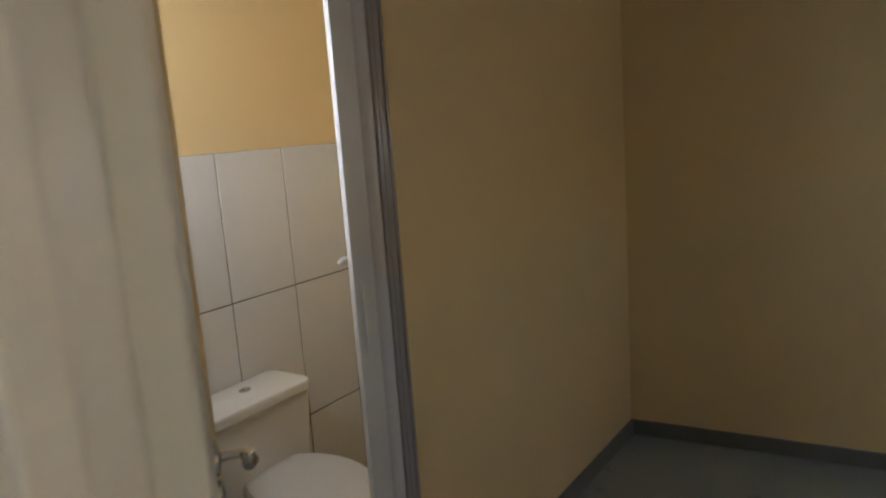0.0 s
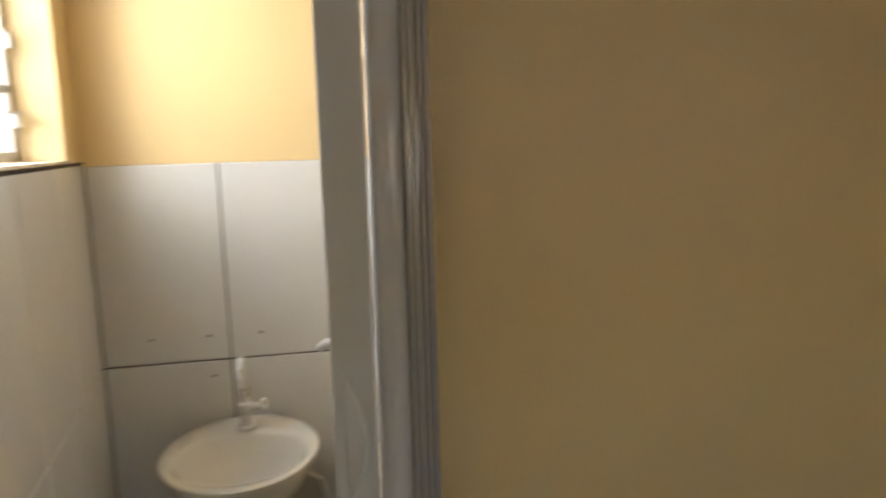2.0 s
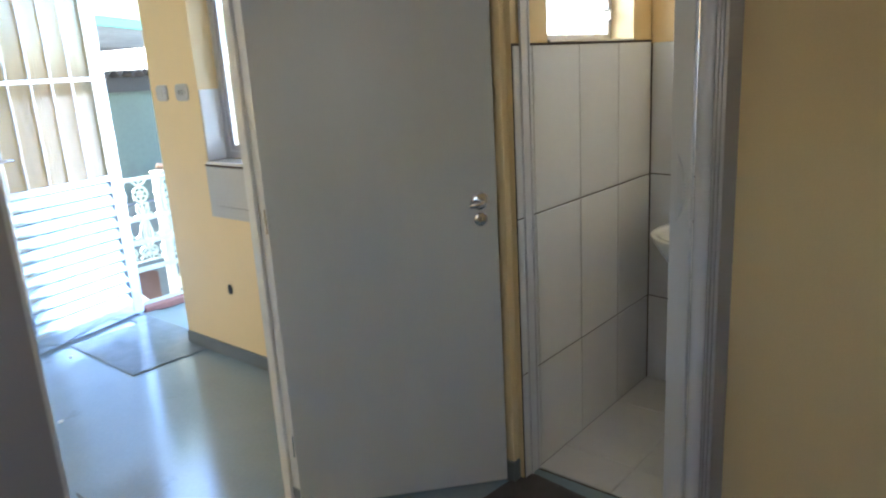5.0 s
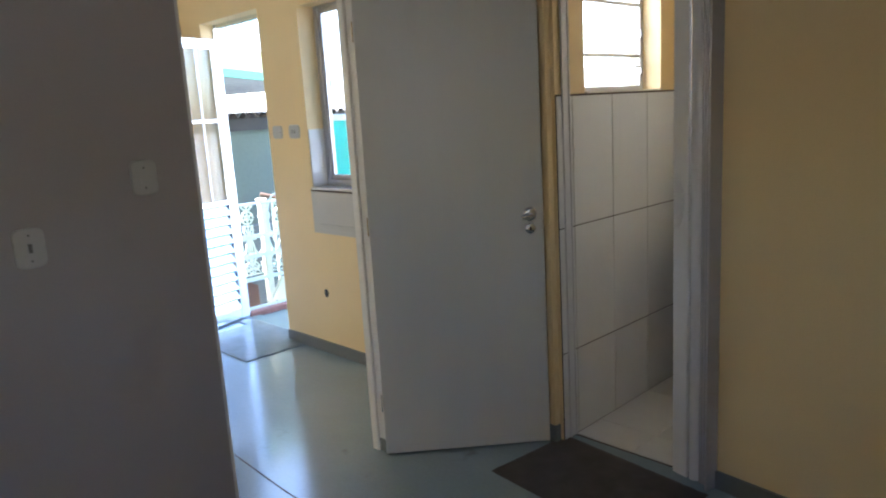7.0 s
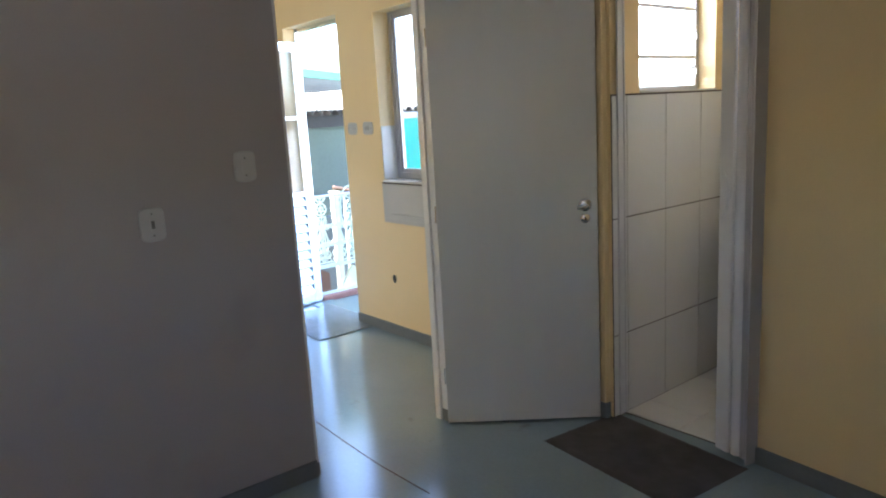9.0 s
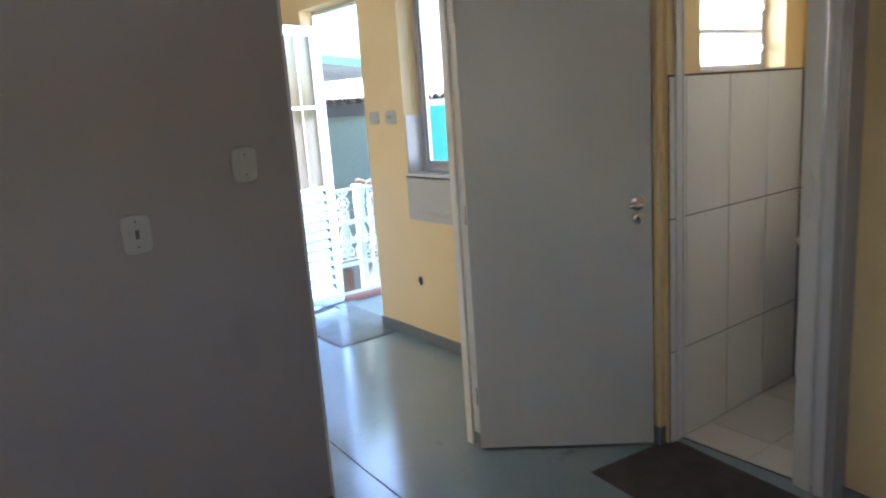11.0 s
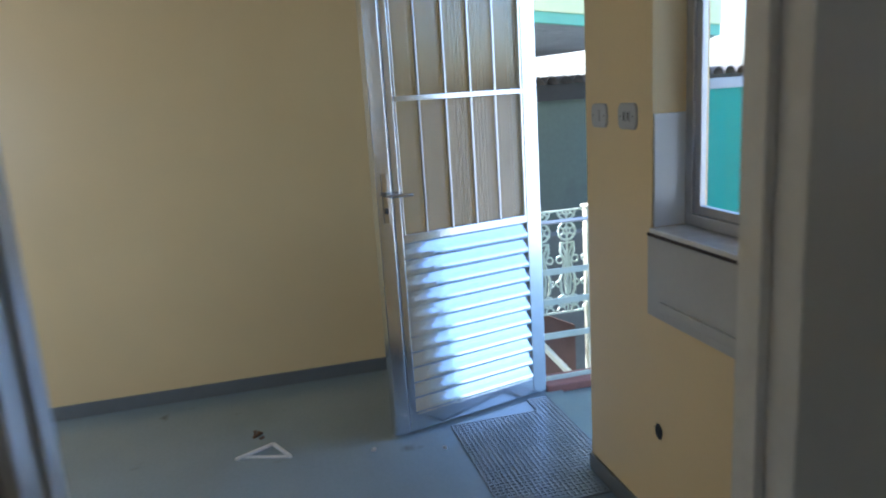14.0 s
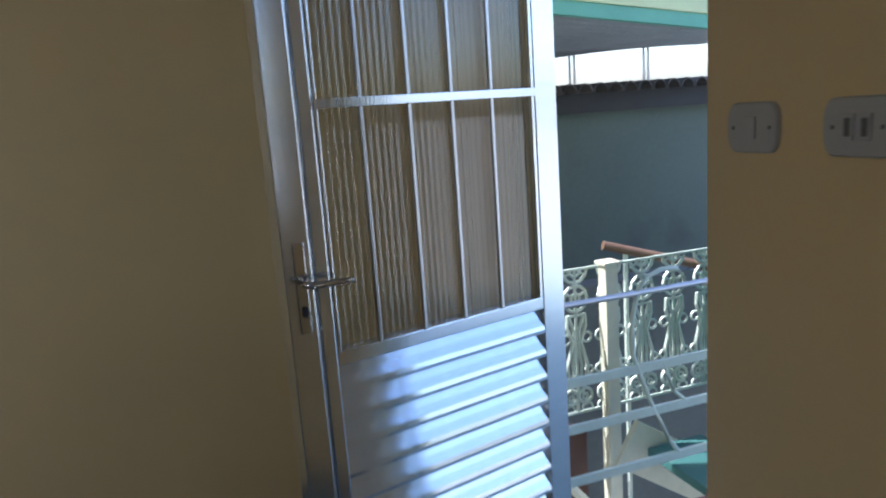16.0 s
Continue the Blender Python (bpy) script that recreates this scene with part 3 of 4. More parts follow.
def front_door():
    root = thing("door_2", "aluminium front door with louvred base and ribbed glass, standing open", "door", pose(FDX, FDY, 0, 0, 0, FA), kind="structure")
    t0, t1, z0, z1 = -0.034, 0.018, 0.015, 2.13
    st, sf = 0.080, 0.113        # hinge stile, wider free stile
    mid0, mid1 = 0.915, 0.952
    part("stile", boxes(((0, t0, z0), (st, t1, z1)), bevel=0.003), ALU, root)
    part("stile", boxes(((FW - 0.070, t0, z0), (FW, t1, z1)), ((FW - 0.078, t0 + 0.004, z0), (FW - 0.070, t1 - 0.008, z1)), ((FW - sf, t0, z0), (FW - 0.078, t1 - 0.002, z1)), bevel=0.003), ALU, root)
    for a, b in ((z0, 0.10), (mid0, mid1), (2.06, z1)):
        part("rail", boxes(((st, t0 + 0.002, a), (FW - sf, t1 - 0.002, b)), bevel=0.003), ALU, root)
    for x in (st + 0.004, FW - sf - 0.012):
        part("glazing_bead", boxes(((x, 0.004, mid1), (x + 0.010, 0.0175, 2.06)), bevel=0.002), ALU, root)
    n = 11
    pitch = (mid0 - 0.10) / n
    slat = bmesh.new()
    prof = [(0.016, 0.0), (0.0165, 0.010), (0.013, 0.022), (0.002, 0.044), (-0.012, pitch + 0.004), (-0.014, pitch + 0.003), (-0.001, 0.042), (0.010, 0.021), (0.0125, 0.010), (0.012, 0.0)]
    ends = [[slat.verts.new((x, y, z)) for y, z in prof] for x in (st - 0.002, FW - sf + 0.002)]
    for k in range(len(prof)):
        slat.faces.new((ends[0][k], ends[0][(k + 1) % len(prof)], ends[1][(k + 1) % len(prof)], ends[1][k]))
    slat.faces.new(ends[0]), slat.faces.new(ends[1][::-1])
    first = part("louvre_slat", slat, ALU_SLAT, root)
    first.location.z = 0.10
    for k in range(1, n):
        ob = new("louvre_slat", first.data)
        ob.parent, ob.location = root, (0, 0, 0.10 + k * pitch)
    rib = bmesh.new()
    count = 300
    cols = []
    for i in range(count + 1):
        x = st - 0.004 + (FW - st - sf + 0.008) * i / count
        wave = math.cos(2 * math.pi * x / 0.019)
        y, back = 0.0004 * wave, -0.006 + 0.0008 * wave
        cols.append([rib.verts.new(v) for v in ((x, y, mid1 - 0.004), (x, y, 2.064), (x, back, 2.064), (x, back, mid1 - 0.004))])
    for a, b in zip(cols, cols[1:]):
        for k in range(4):
            rib.faces.new((a[k], a[(k + 1) % 4], b[(k + 1) % 4], b[k]))
    rib.faces.new(cols[0]), rib.faces.new(cols[-1][::-1])
    pane = part("ribbed_pane", rib, RIBBED, root, "ribbed translucent glass", True)
    pane.visible_shadow = False
    for x in (0.236, 0.367, 0.497, 0.633):
        bar = bmesh.new()
        box(bar, (x - 0.005, 0.009, mid1 - 0.002), (x + 0.005, 0.019, 2.062))
        bmesh.ops.bevel(bar, geom=bar.edges[:], offset=0.002, segments=2, profile=0.6, affect="EDGES")
        part("security_bar", bar, ALU_BAR, root)
    part("cross_bar", boxes(((st, 0.0085, 1.533), (FW - sf, 0.0215, 1.556)), bevel=0.002), ALU, root)
    # lock plate and lever on the free stile
    lx = FW - 0.040
    lock = part("lock_plate", boxes(((lx - 0.014, t1, 1.02), (lx + 0.014, t1 + 0.004, 1.235)), bevel=0.002), CHROME, root, "chrome lock plate")
    lev = bmesh.new()
    tube(lev, [(lx, t1 + 0.003, 1.142), (lx, t1 + 0.045, 1.142), (lx - 0.008, t1 + 0.052, 1.142), (lx - 0.11, t1 + 0.05, 1.136)], [0.008, 0.008, 0.009, 0.007], 12)
    part("lever", lev, CHROME, root, "chrome lever handle", True)
    lev = bmesh.new()
    tube(lev, [(lx, t0 - 0.003, 1.142), (lx, t0 - 0.045, 1.142), (lx - 0.008, t0 - 0.052, 1.142), (lx - 0.11, t0 - 0.05, 1.136)], [0.008, 0.008, 0.009, 0.007], 12)
    part("lever", lev, CHROME, root, "chrome lever handle", True)
    part("lock_cylinder", boxes(((lx - 0.006, t1 + 0.004, 1.06), (lx + 0.006, t1 + 0.012, 1.085)), bevel=0.003), DARK, lock)
    return root


front_door()
ff = thing("front_door_frame", "slim aluminium frame round the front door", "door frame", kind="structure")
for lo, hi in (((FX0, 2.235, 0), (FX0 + 0.018, 2.264, FH)), ((FX1 - 0.017, 2.2335, 0), (FX1, 2.30, FH)), ((FX0 + 0.018, 2.245, FH - 0.03), (FX1 - 0.017, 2.30, FH))):
    part("frame_bar", boxes((lo, hi), bevel=0.002), ALU, ff)


# ---- mats and litter ----
def rubber_mat():
    x0, x1, y0, y1 = -3.60, -2.83, 1.685, 2.124
    root = thing("door_mat", "grey rubber grid mat before the front door", "mat")
    part("base", boxes(((x0, y0, 0.0005), (x1, y1, 0.004)), bevel=0.001), RUBBER_BASE, root)
    bm = bmesh.new()
    nx, ny = 34, 20
    for i in range(nx + 1):
        x = x0 + 0.004 + (x1 - x0 - 0.012) * i / nx
        box(bm, (x, y0, 0.004), (x + 0.008, y1, 0.009))
    for j in range(ny + 1):
        y = y0 + 0.002 + (y1 - y0 - 0.010) * j / ny
        box(bm, (x0, y, 0.0041), (x1, y + 0.008, 0.0082))
    # tongue of the mat in the doorway
    part("tongue", boxes(((-3.73, y1, 0.0005), (-3.035, 2.236, 0.004)), bevel=0.001), RUBBER_BASE, root)
    for i in range(32):
        box(bm, (-3.726 + 0.0215 * i, y1, 0.004), (-3.718 + 0.0215 * i, 2.236, 0.009))
    for j in range(5):
        box(bm, (-3.73, y1 + 0.006 + 0.0215 * j, 0.0041), (-3.035, y1 + 0.014 + 0.0215 * j, 0.0082))
    tagged(part("grid_ribs", bm, RUBBER, root, "raised square grid of ribs"), kind="stuff")


rubber_mat()
bath_mat = bmesh.new()
nx, ny = 48, 32
grid = [[bath_mat.verts.new((0.73 * i / nx, 0.475 * j / ny, 0.007 + 0.0025 * noise.noise((i * 0.5, j * 0.5, 0)) + (0 if 0 < i < nx and 0 < j < ny else -0.0065))) for j in range(ny + 1)] for i in range(nx + 1)]
for i in range(nx):
    for j in range(ny):
        bath_mat.faces.new((grid[i][j], grid[i + 1][j], grid[i + 1][j + 1], grid[i][j + 1]))
turned(solid("bath_mat", bath_mat, MAT_CLOTH, "dark charcoal fabric mat before the bathroom", "mat", kind="", smooth=True), pose(-0.685, 1.648, 0, 0, 0, -6))


def bracket():
    """A small white shelf bracket lying on the floor."""
    root = thing("shelf_bracket", "small white metal shelf bracket lying on the floor", "bracket", pose(-3.733, 0.86, 0, 0, 0, -61.7))
    for nm, p, q in (("long_arm", (0.0, 0.0), (0.19, 0.0)), ("short_arm", (0.0, 0.0), (0.010, 0.172)), ("brace", (0.15, 0.006), (0.014, 0.155))):
        ang = math.atan2(q[1] - p[1], q[0] - p[0])
        bm = boxes(((0, -0.008, 0.001), (math.hypot(q[0] - p[0], q[1] - p[1]), 0.008, 0.007 if nm == "brace" else 0.012)), bevel=0.001)
        bmesh.ops.transform(bm, matrix=Matrix.Translation((p[0], p[1], 0)) @ Matrix.Rotation(ang, 4, "Z"), verts=bm.verts[:])
        part(nm, bm, PAPER, root)


bracket()


def litter(name, label, x, y, n, r, mat):
    bm = bmesh.new()
    rng = random.Random(int(x * 1000 + y * 77))
    for _ in range(n):
        a, d, s = rng.uniform(0, 6.28), rng.uniform(0, r), rng.uniform(0.006, 0.016)
        c = Vector((x + d * math.cos(a) * 1.6, y + d * math.sin(a), 0.0))
        m = Matrix.Translation(c) @ Matrix.Rotation(rng.uniform(0, 3), 4, "Z")
        box(bm, (-s, -s * 0.5, 0.0008), (s, s * 0.5, 0.003 + s * 0.5), m)
    solid(name, bm, mat, label, "litter", kind="")


litter("swept_debris", "small heap of brown swept debris on the floor", -3.858, 0.786, 11, 0.035, LEAF_DRY)
litter("paint_chip", "pale paint chip on the floor", -3.51, 1.296, 3, 0.008, PLASTIC)
litter("paint_chip", "pale paint chip on the floor", -3.41, 1.609, 2, 0.005, PAPER)
litter("paint_chip", "pale paint chip on the floor", -2.62, 1.23, 3, 0.01, PAPER)


# ---- bathroom ----
tiles_north = thing("wall_tiles_north", "white glazed wall tiles with dark brown grout", "tiles", kind="structure")
part("bed", boxes(((BX, BY - 0.004, 0.004), (1.25, BY, 1.543))), GROUT, tiles_north, "dark grout bed")
COLS = [-0.596, -0.256, 0.070, 0.398, 0.724, 1.05, 1.249]
tile_field(tiles_north, Matrix.Translation((0, BY - 0.001, 0)), COLS, [0.008, 0.418, 0.985, 1.545], TILE)
turned(tiles_north, BATH_N)
tiles_west = thing("wall_tiles_west", "white glazed wall tiles with dark brown grout", "tiles", kind="structure")
part("bed", boxes(((BX, 2.062, 0.004), (BX + 0.004, 3.105, 1.549))), GROUT, tiles_west, "dark grout bed")
tile_field(tiles_west, pose(BX + 0.001, 0, 0, 0, 0, 90), [2.062, 2.172, 2.484, 2.795, 3.100], [0.008, 0.418, 0.985, 1.549], TILE)
part("ledge", boxes(((-0.70, BWY0 + 0.001, 1.5555), (BX + 0.0095, BWY1 - 0.001, 1.562))), STONE, tiles_west, "grey ledge under the window")
part("top_joint", boxes(((BX, 2.062, 1.549), (BX + 0.0065, 3.104, 1.5545))), GROUT, tiles_west, "dark line along the tile top")
tile_field(bath_floor, pose(0, 0, 0.005, -90, 0, 0), [-0.596, -0.30, 0.15, 0.60, 1.05, 1.249], [2.152, 2.345, 2.795, 3.106], FLOOR_TILE, 0.004)


def bath_window():
    y0, y1, z0, z1, x = BWY0, BWY1, 1.564, BWZ1, -0.735
    root = thing("window_2", "steel framed bathroom window with two tilting panes", "window", kind="structure")
    for lo, hi in (((x, y0, z0), (x + 0.035, y0 + 0.03, z1)), ((x, y1 - 0.03, z0), (x + 0.035, y1, z1)), ((x, y0 + 0.03, z0), (x + 0.035, y1 - 0.03, z0 + 0.022)), ((x, y0 + 0.03, z1 - 0.03), (x + 0.035, y1 - 0.03, z1)),
                   ((x + 0.004, y0 + 0.03, 1.722), (x + 0.03, y1 - 0.03, 1.74)), ((x + 0.004, y0 + 0.03, 1.965), (x + 0.03, y1 - 0.03, 1.983))):
        part("window_frame", boxes((lo, hi), bevel=0.002), ALU_DARK, root)
    for a, b in ((z0 + 0.022, 1.722), (1.74, 1.965), (1.983, z1 - 0.03)):
        pane = part("pane", boxes(((x + 0.015, y0 + 0.03, a), (x + 0.019, y1 - 0.03, b))), CLEAR, root)
        pane.visible_shadow = False
    for z in (1.66, 1.84):
        part("catch", boxes(((x + 0.035, y1 - 0.05, z - 0.02), (x + 0.055, y1 - 0.03, z + 0.02)), ((x + 0.04, y1 - 0.095, z + 0.012), (x + 0.05, y1 - 0.05, z + 0.02)), bevel=0.002), ALU_DARK, root, "small steel catch")


bath_window()


def washbasin():
    cx, cy, z = -0.223, 2.875, 0.812
    root = thing("washbasin", "white ceramic pedestal washbasin against the tiles", "washbasin")
    bm = bmesh.new()
    n = 40

    def ring(rx, ry, dz, oy=0.0):
        pts = []
        for k in range(n):
            a = 2 * math.pi * k / n
            x, y = 0.84 * rx * math.cos(a), ry * math.sin(a)
            y = min(y + oy, 0.222)
            pts.append(bm.verts.new((cx + x, cy + y, z + dz)))
        return pts
    shape = [ring(0.08, 0.07, -0.19, 0.03), ring(0.13, 0.12, -0.16, 0.02), ring(0.19, 0.19, -0.09, 0.01), ring(0.222, 0.222, -0.035), ring(0.236, 0.236, -0.012), ring(0.238, 0.238, -0.003), ring(0.232, 0.232, 0.0),
             ring(0.205, 0.165, -0.003, -0.035), ring(0.192, 0.152, -0.014, -0.035), ring(0.165, 0.13, -0.065, -0.03), ring(0.10, 0.08, -0.105, -0.02), ring(0.025, 0.025, -0.115, -0.01)]
    for a, b in zip(shape, shape[1:]):
        for k in range(n):
            bm.faces.new((a[k], a[(k + 1) % n], b[(k + 1) % n], b[k]))
    bm.faces.new(shape[0][::-1]), bm.faces.new(shape[-1])
    basin = part("bowl", bm, CERAMIC, root, smooth=True)
    ped = lathe(bmesh.new(), [(0.105, 0.009), (0.105, 0.02), (0.085, 0.06), (0.072, 0.25), (0.075, 0.48), (0.10, 0.60), (0.11, 0.635)], 28, (1, 0.85), (cx, cy + 0.05, 0))
    part("pedestal", ped, CERAMIC, root, smooth=True)
    drain = lathe(bmesh.new(), [(0.022, 0), (0.022, 0.003), (0.012, 0.004)], 18, (1, 1), (cx, cy - 0.01, z - 0.116))
    part("drain", drain, CHROME, basin, smooth=True)
    hose = bmesh.new()
    tube(hose, [(cx + 0.13, 3.05, 0.66), (cx + 0.20, 3.04, 0.62), (cx + 0.225, 3.06, 0.50), (cx + 0.222, 3.085, 0.34), (cx + 0.20, 3.098, 0.25)], 0.008, 8)
    part("supply_hose", hose, PVC, root, "white supply hose", True)
    return root


def basin_tap():
    cx, cy, z = -0.218, 3.005, 0.813
    root = thing("tap", "white plastic swan-neck tap on the washbasin", "tap")
    body = lathe(bmesh.new(), [(0.026, 0), (0.026, 0.006), (0.017, 0.012), (0.015, 0.045), (0.019, 0.05), (0.019, 0.072), (0.013, 0.078), (0.012, 0.095)], 20, (1, 1), (cx, cy, z))
    part("body", body, PVC, root, smooth=True)
    ring = lathe(bmesh.new(), [(0.0145, 0), (0.0145, 0.022)], 18, (1, 1), (cx, cy, z + 0.095))
    part("collar", ring, CHROME, root, "grey collar", True)
    neck = bmesh.new()
    pts = [(cx, cy, z + 0.115), (cx, cy, z + 0.17)] + [(cx, cy - 0.035 + 0.035 * math.cos(a), z + 0.17 + 0.035 * math.sin(a)) for a in (0.5, 1.0, 1.57, 2.1, 2.6)] + [(cx, cy - 0.072, z + 0.165)]
    tube(neck, pts, [0.011] * 6 + [0.0115, 0.012], 12)
    part("spout", neck, PVC, root, smooth=True)
    knob = bmesh.new()
    tube(knob, [(cx + 0.012, cy, z + 0.061), (cx + 0.045, cy, z + 0.061)], 0.010, 12)
    for k in range(4):
        a = k * math.pi / 2 + 0.4
        tube(knob, [(cx + 0.05, cy, z + 0.061), (cx + 0.05, cy + 0.024 * math.cos(a), z + 0.061 + 0.024 * math.sin(a))], [0.008, 0.006], 8)
    part("cross_handle", knob, PVC, root, smooth=True)
    return root


def toilet():
    root = thing("toilet", "white ceramic close-coupled toilet with closed lid", "toilet")
    x0, x1, y0, y1 = 0.055, 0.535, 2.865, 3.09
    tank = bmesh.new()
    lo = box(tank, (x0 + 0.012, y0 + 0.012, 0.36), (x1 - 0.012, y1, 0.655))
    for v in lo:
        if v.co.z < 0.4:
            v.co.x = (v.co.x - 0.295) * 0.9 + 0.295
    bmesh.ops.bevel(tank, geom=tank.edges[:], offset=0.025, segments=4, profile=0.6, affect="EDGES")
    part("cistern", tank, CERAMIC, root, smooth=True)
    lid = boxes(((x0, y0, 0.655), (x1, y1 + 0.005, 0.69)))
    bmesh.ops.bevel(lid, geom=[e for e in lid.edges if abs(e.verts[0].co.z - e.verts[1].co.z) > 0.01], offset=0.045, segments=6, profile=0.5, affect="EDGES")
    bmesh.ops.bevel(lid, geom=[e for e in lid.edges if e.verts[0].co.z > 0.68 and e.verts[1].co.z > 0.68], offset=0.010, segments=3, profile=0.5, affect="EDGES")
    cover = part("cistern_lid", lid, CERAMIC, root, smooth=True)
    button = lathe(bmesh.new(), [(0.024, 0), (0.024, 0.004), (0.020, 0.006), (0.0195, 0.004), (0.001, 0.004)], 24, (1, 0.75), (0.319, 3.0, 0.69))
    part("flush_button", button, CHROME, cover, "chrome flush button", True)
    bowl = bmesh.new()
    n = 32

    def oval(rx, ry, z, cy):
        return [bowl.verts.new((0.295 + rx * math.cos(2 * math.pi * k / n), cy + ry * math.sin(2 * math.pi * k / n), z)) for k in range(n)]
    rings = [oval(0.11, 0.20, 0.009, 2.80), oval(0.105, 0.19, 0.05, 2.80), oval(0.10, 0.17, 0.16, 2.78), oval(0.14, 0.20, 0.28, 2.73), oval(0.182, 0.245, 0.37, 2.70), oval(0.185, 0.25, 0.385, 2.70)]
    for a, b in zip(rings, rings[1:]):
        for k in range(n):
            bowl.faces.new((a[k], a[(k + 1) % n], b[(k + 1) % n], b[k]))
    bowl.faces.new(rings[0][::-1]), bowl.faces.new(rings[-1])
    part("bowl", bowl, CERAMIC, root, smooth=True)
    seat = bmesh.new()
    lathe(seat, [(0.97, 0), (1.0, 0.006), (1.0, 0.03), (0.95, 0.042), (0.6, 0.050), (0.01, 0.053)], 36, (0.19, 0.255), (0.295, 2.695, 0.386))
    part("seat_lid", seat, PVC, root, "white plastic seat lid", True)
    return root


for fitting in (washbasin(), basin_tap(), toilet()):
    turned(fitting, BATH_N)
for x, z in ((-0.466, 1.057), (-0.312, 1.057), (-0.168, 1.057), (-0.305, 0.94)):
    bm = lathe(bmesh.new(), [(0.004, 0), (0.0045, 0.0012), (0.003, 0.002)], 10)
    for v in bm.verts:
        v.co = Vector((x + v.co.x, BY - 0.008 - v.co.z, z + v.co.y))
    turned(tagged(solid("wall_plug", bm, DARK, "dark drilled plug hole in the tiles", "wall plug", kind=""), group="plug holes over the basin"), BATH_N)

# ---- outside ----
solid("ground", boxes(((-400, -400, -3.3), (400, 400, -3.2))), CONCRETE, "grey concrete yard far below", "ground")
landing = solid("landing", boxes(((-3.93, 2.34, -0.2), (-2.6, 5.6, -0.012))), DECK, "teal grey painted landing outside the door", "landing")
solid("door_step", boxes(((-3.779, KY + 0.1, -0.1), (FX1, 2.34, 0.003))), DECK, "painted threshold of the front door", "threshold")
solid("curb", boxes(((-3.93, 2.264, -0.011), (-3.78, 5.6, 0.035)), bevel=0.008), RED_CURB, "red painted curb under the railing", "curb")


def railing():
    root = thing("railing", "pale green iron railing with flat horizontal bars", "railing")
    x = -3.85
    for z, h in ((0.045, 0.012), (0.28, 0.016), (0.465, 0.016), (0.625, 0.016)):
        part("bar", boxes(((x - 0.006, 2.264, z - h), (x + 0.006, 3.23, z + h)), bevel=0.002), IRON_WHITE, root)
    top = bmesh.new()
    tube(top, [(x, 2.264, 0.885), (x, 3.23, 0.885)], 0.010, 10)
    part("handrail", top, ALU_DARK, root, "thin grey handrail", True)
    for y in (3.215,):
        part("post", boxes(((x - 0.012, y - 0.012, 0.03), (x + 0.012, y + 0.012, 0.885)), bevel=0.002), IRON_WHITE, root)
    scroll = bmesh.new()
    tube(scroll, [(x, 2.72, 0.945), (x, 2.66, 0.952), (x, 2.603, 0.935), (x, 2.565, 0.895), (x, 2.541, 0.80), (x, 2.541, 0.68), (x, 2.568, 0.60), (x, 2.614, 0.484), (x, 2.68, 0.345), (x, 2.72, 0.29)], 0.008, 8)
    tube(scroll, [(x, 2.655, 0.64), (x, 2.67, 0.60), (x, 2.70, 0.52), (x, 2.76, 0.465)], 0.007, 8)
    part("scroll_bar", scroll, IRON_WHITE, root, "curled iron bar", True)


railing()


def scroll_panel():
    """One cast panel of mirrored scrolls, about its own base line."""
    bm = bmesh.new()

    def arc(cy, cz, rad, a0, a1, rod=0.006):
        steps = max(6, int(abs(a1 - a0) / 0.5))
        tube(bm, [(0, cy + rad * math.cos(a0 + (a1 - a0) * k / steps), cz + rad * math.sin(a0 + (a1 - a0) * k / steps)) for k in range(steps + 1)], rod, 5)
    full = 2 * math.pi
    arc(0, 0.655, 0.060, math.pi, full, 0.008)
    arc(0, 0.655, 0.030, math.pi, full, 0.007)
    arc(0, 0.525, 0.058, 0, full, 0.008)
    arc(0, 0.525, 0.022, 0, full, 0.007)
    for k in range(6):
        a = math.pi * k / 3 + 0.5
        tube(bm, [(0, 0.02 * math.cos(a), 0.525 + 0.02 * math.sin(a)), (0, 0.056 * math.cos(a), 0.525 + 0.056 * math.sin(a))], 0.006, 5)
        if k in (3, 4, 5):
            tube(bm, [(0, 0.02 * math.cos(a), 0.655 + 0.02 * math.sin(a)), (0, 0.058 * math.cos(a), 0.655 + 0.058 * math.sin(a))], 0.006, 5)
    for s in (-1, 1):
        tube(bm, [(0, s * 0.042, 0.455), (0, s * 0.046, 0.40), (0, s * 0.020, 0.33), (0, s * 0.050, 0.22), (0, s * 0.046, 0.14), (0, s * 0.020, 0.09)], 0.009, 5)
        tube(bm, [(0, s * 0.040, 0.455), (0, s * 0.012, 0.38), (0, s * 0.012, 0.32)], 0.008, 5)
        tube(bm, [(0, s * 0.006, 0.33), (0, s * 0.022, 0.22), (0, s * 0.012, 0.12)], 0.007, 5)
        arc(s * 0.052, 0.345, 0.022, 0, full)
        arc(s * 0.060, 0.19, 0.018, 0, full)
        arc(s * 0.036, 0.075, 0.034, 0, full, 0.008)
        arc(s * 0.036, 0.070, 0.014, 0, full)
        arc(s * 0.046, 0.012, 0.026, 0, math.pi)
    tube(bm, [(0, 0, 0.0), (0, 0, 0.655)], 0.007, 5)
    tube(bm, [(0, -0.046, 0.45), (0, 0.046, 0.45)], 0.007, 5)
    return bm


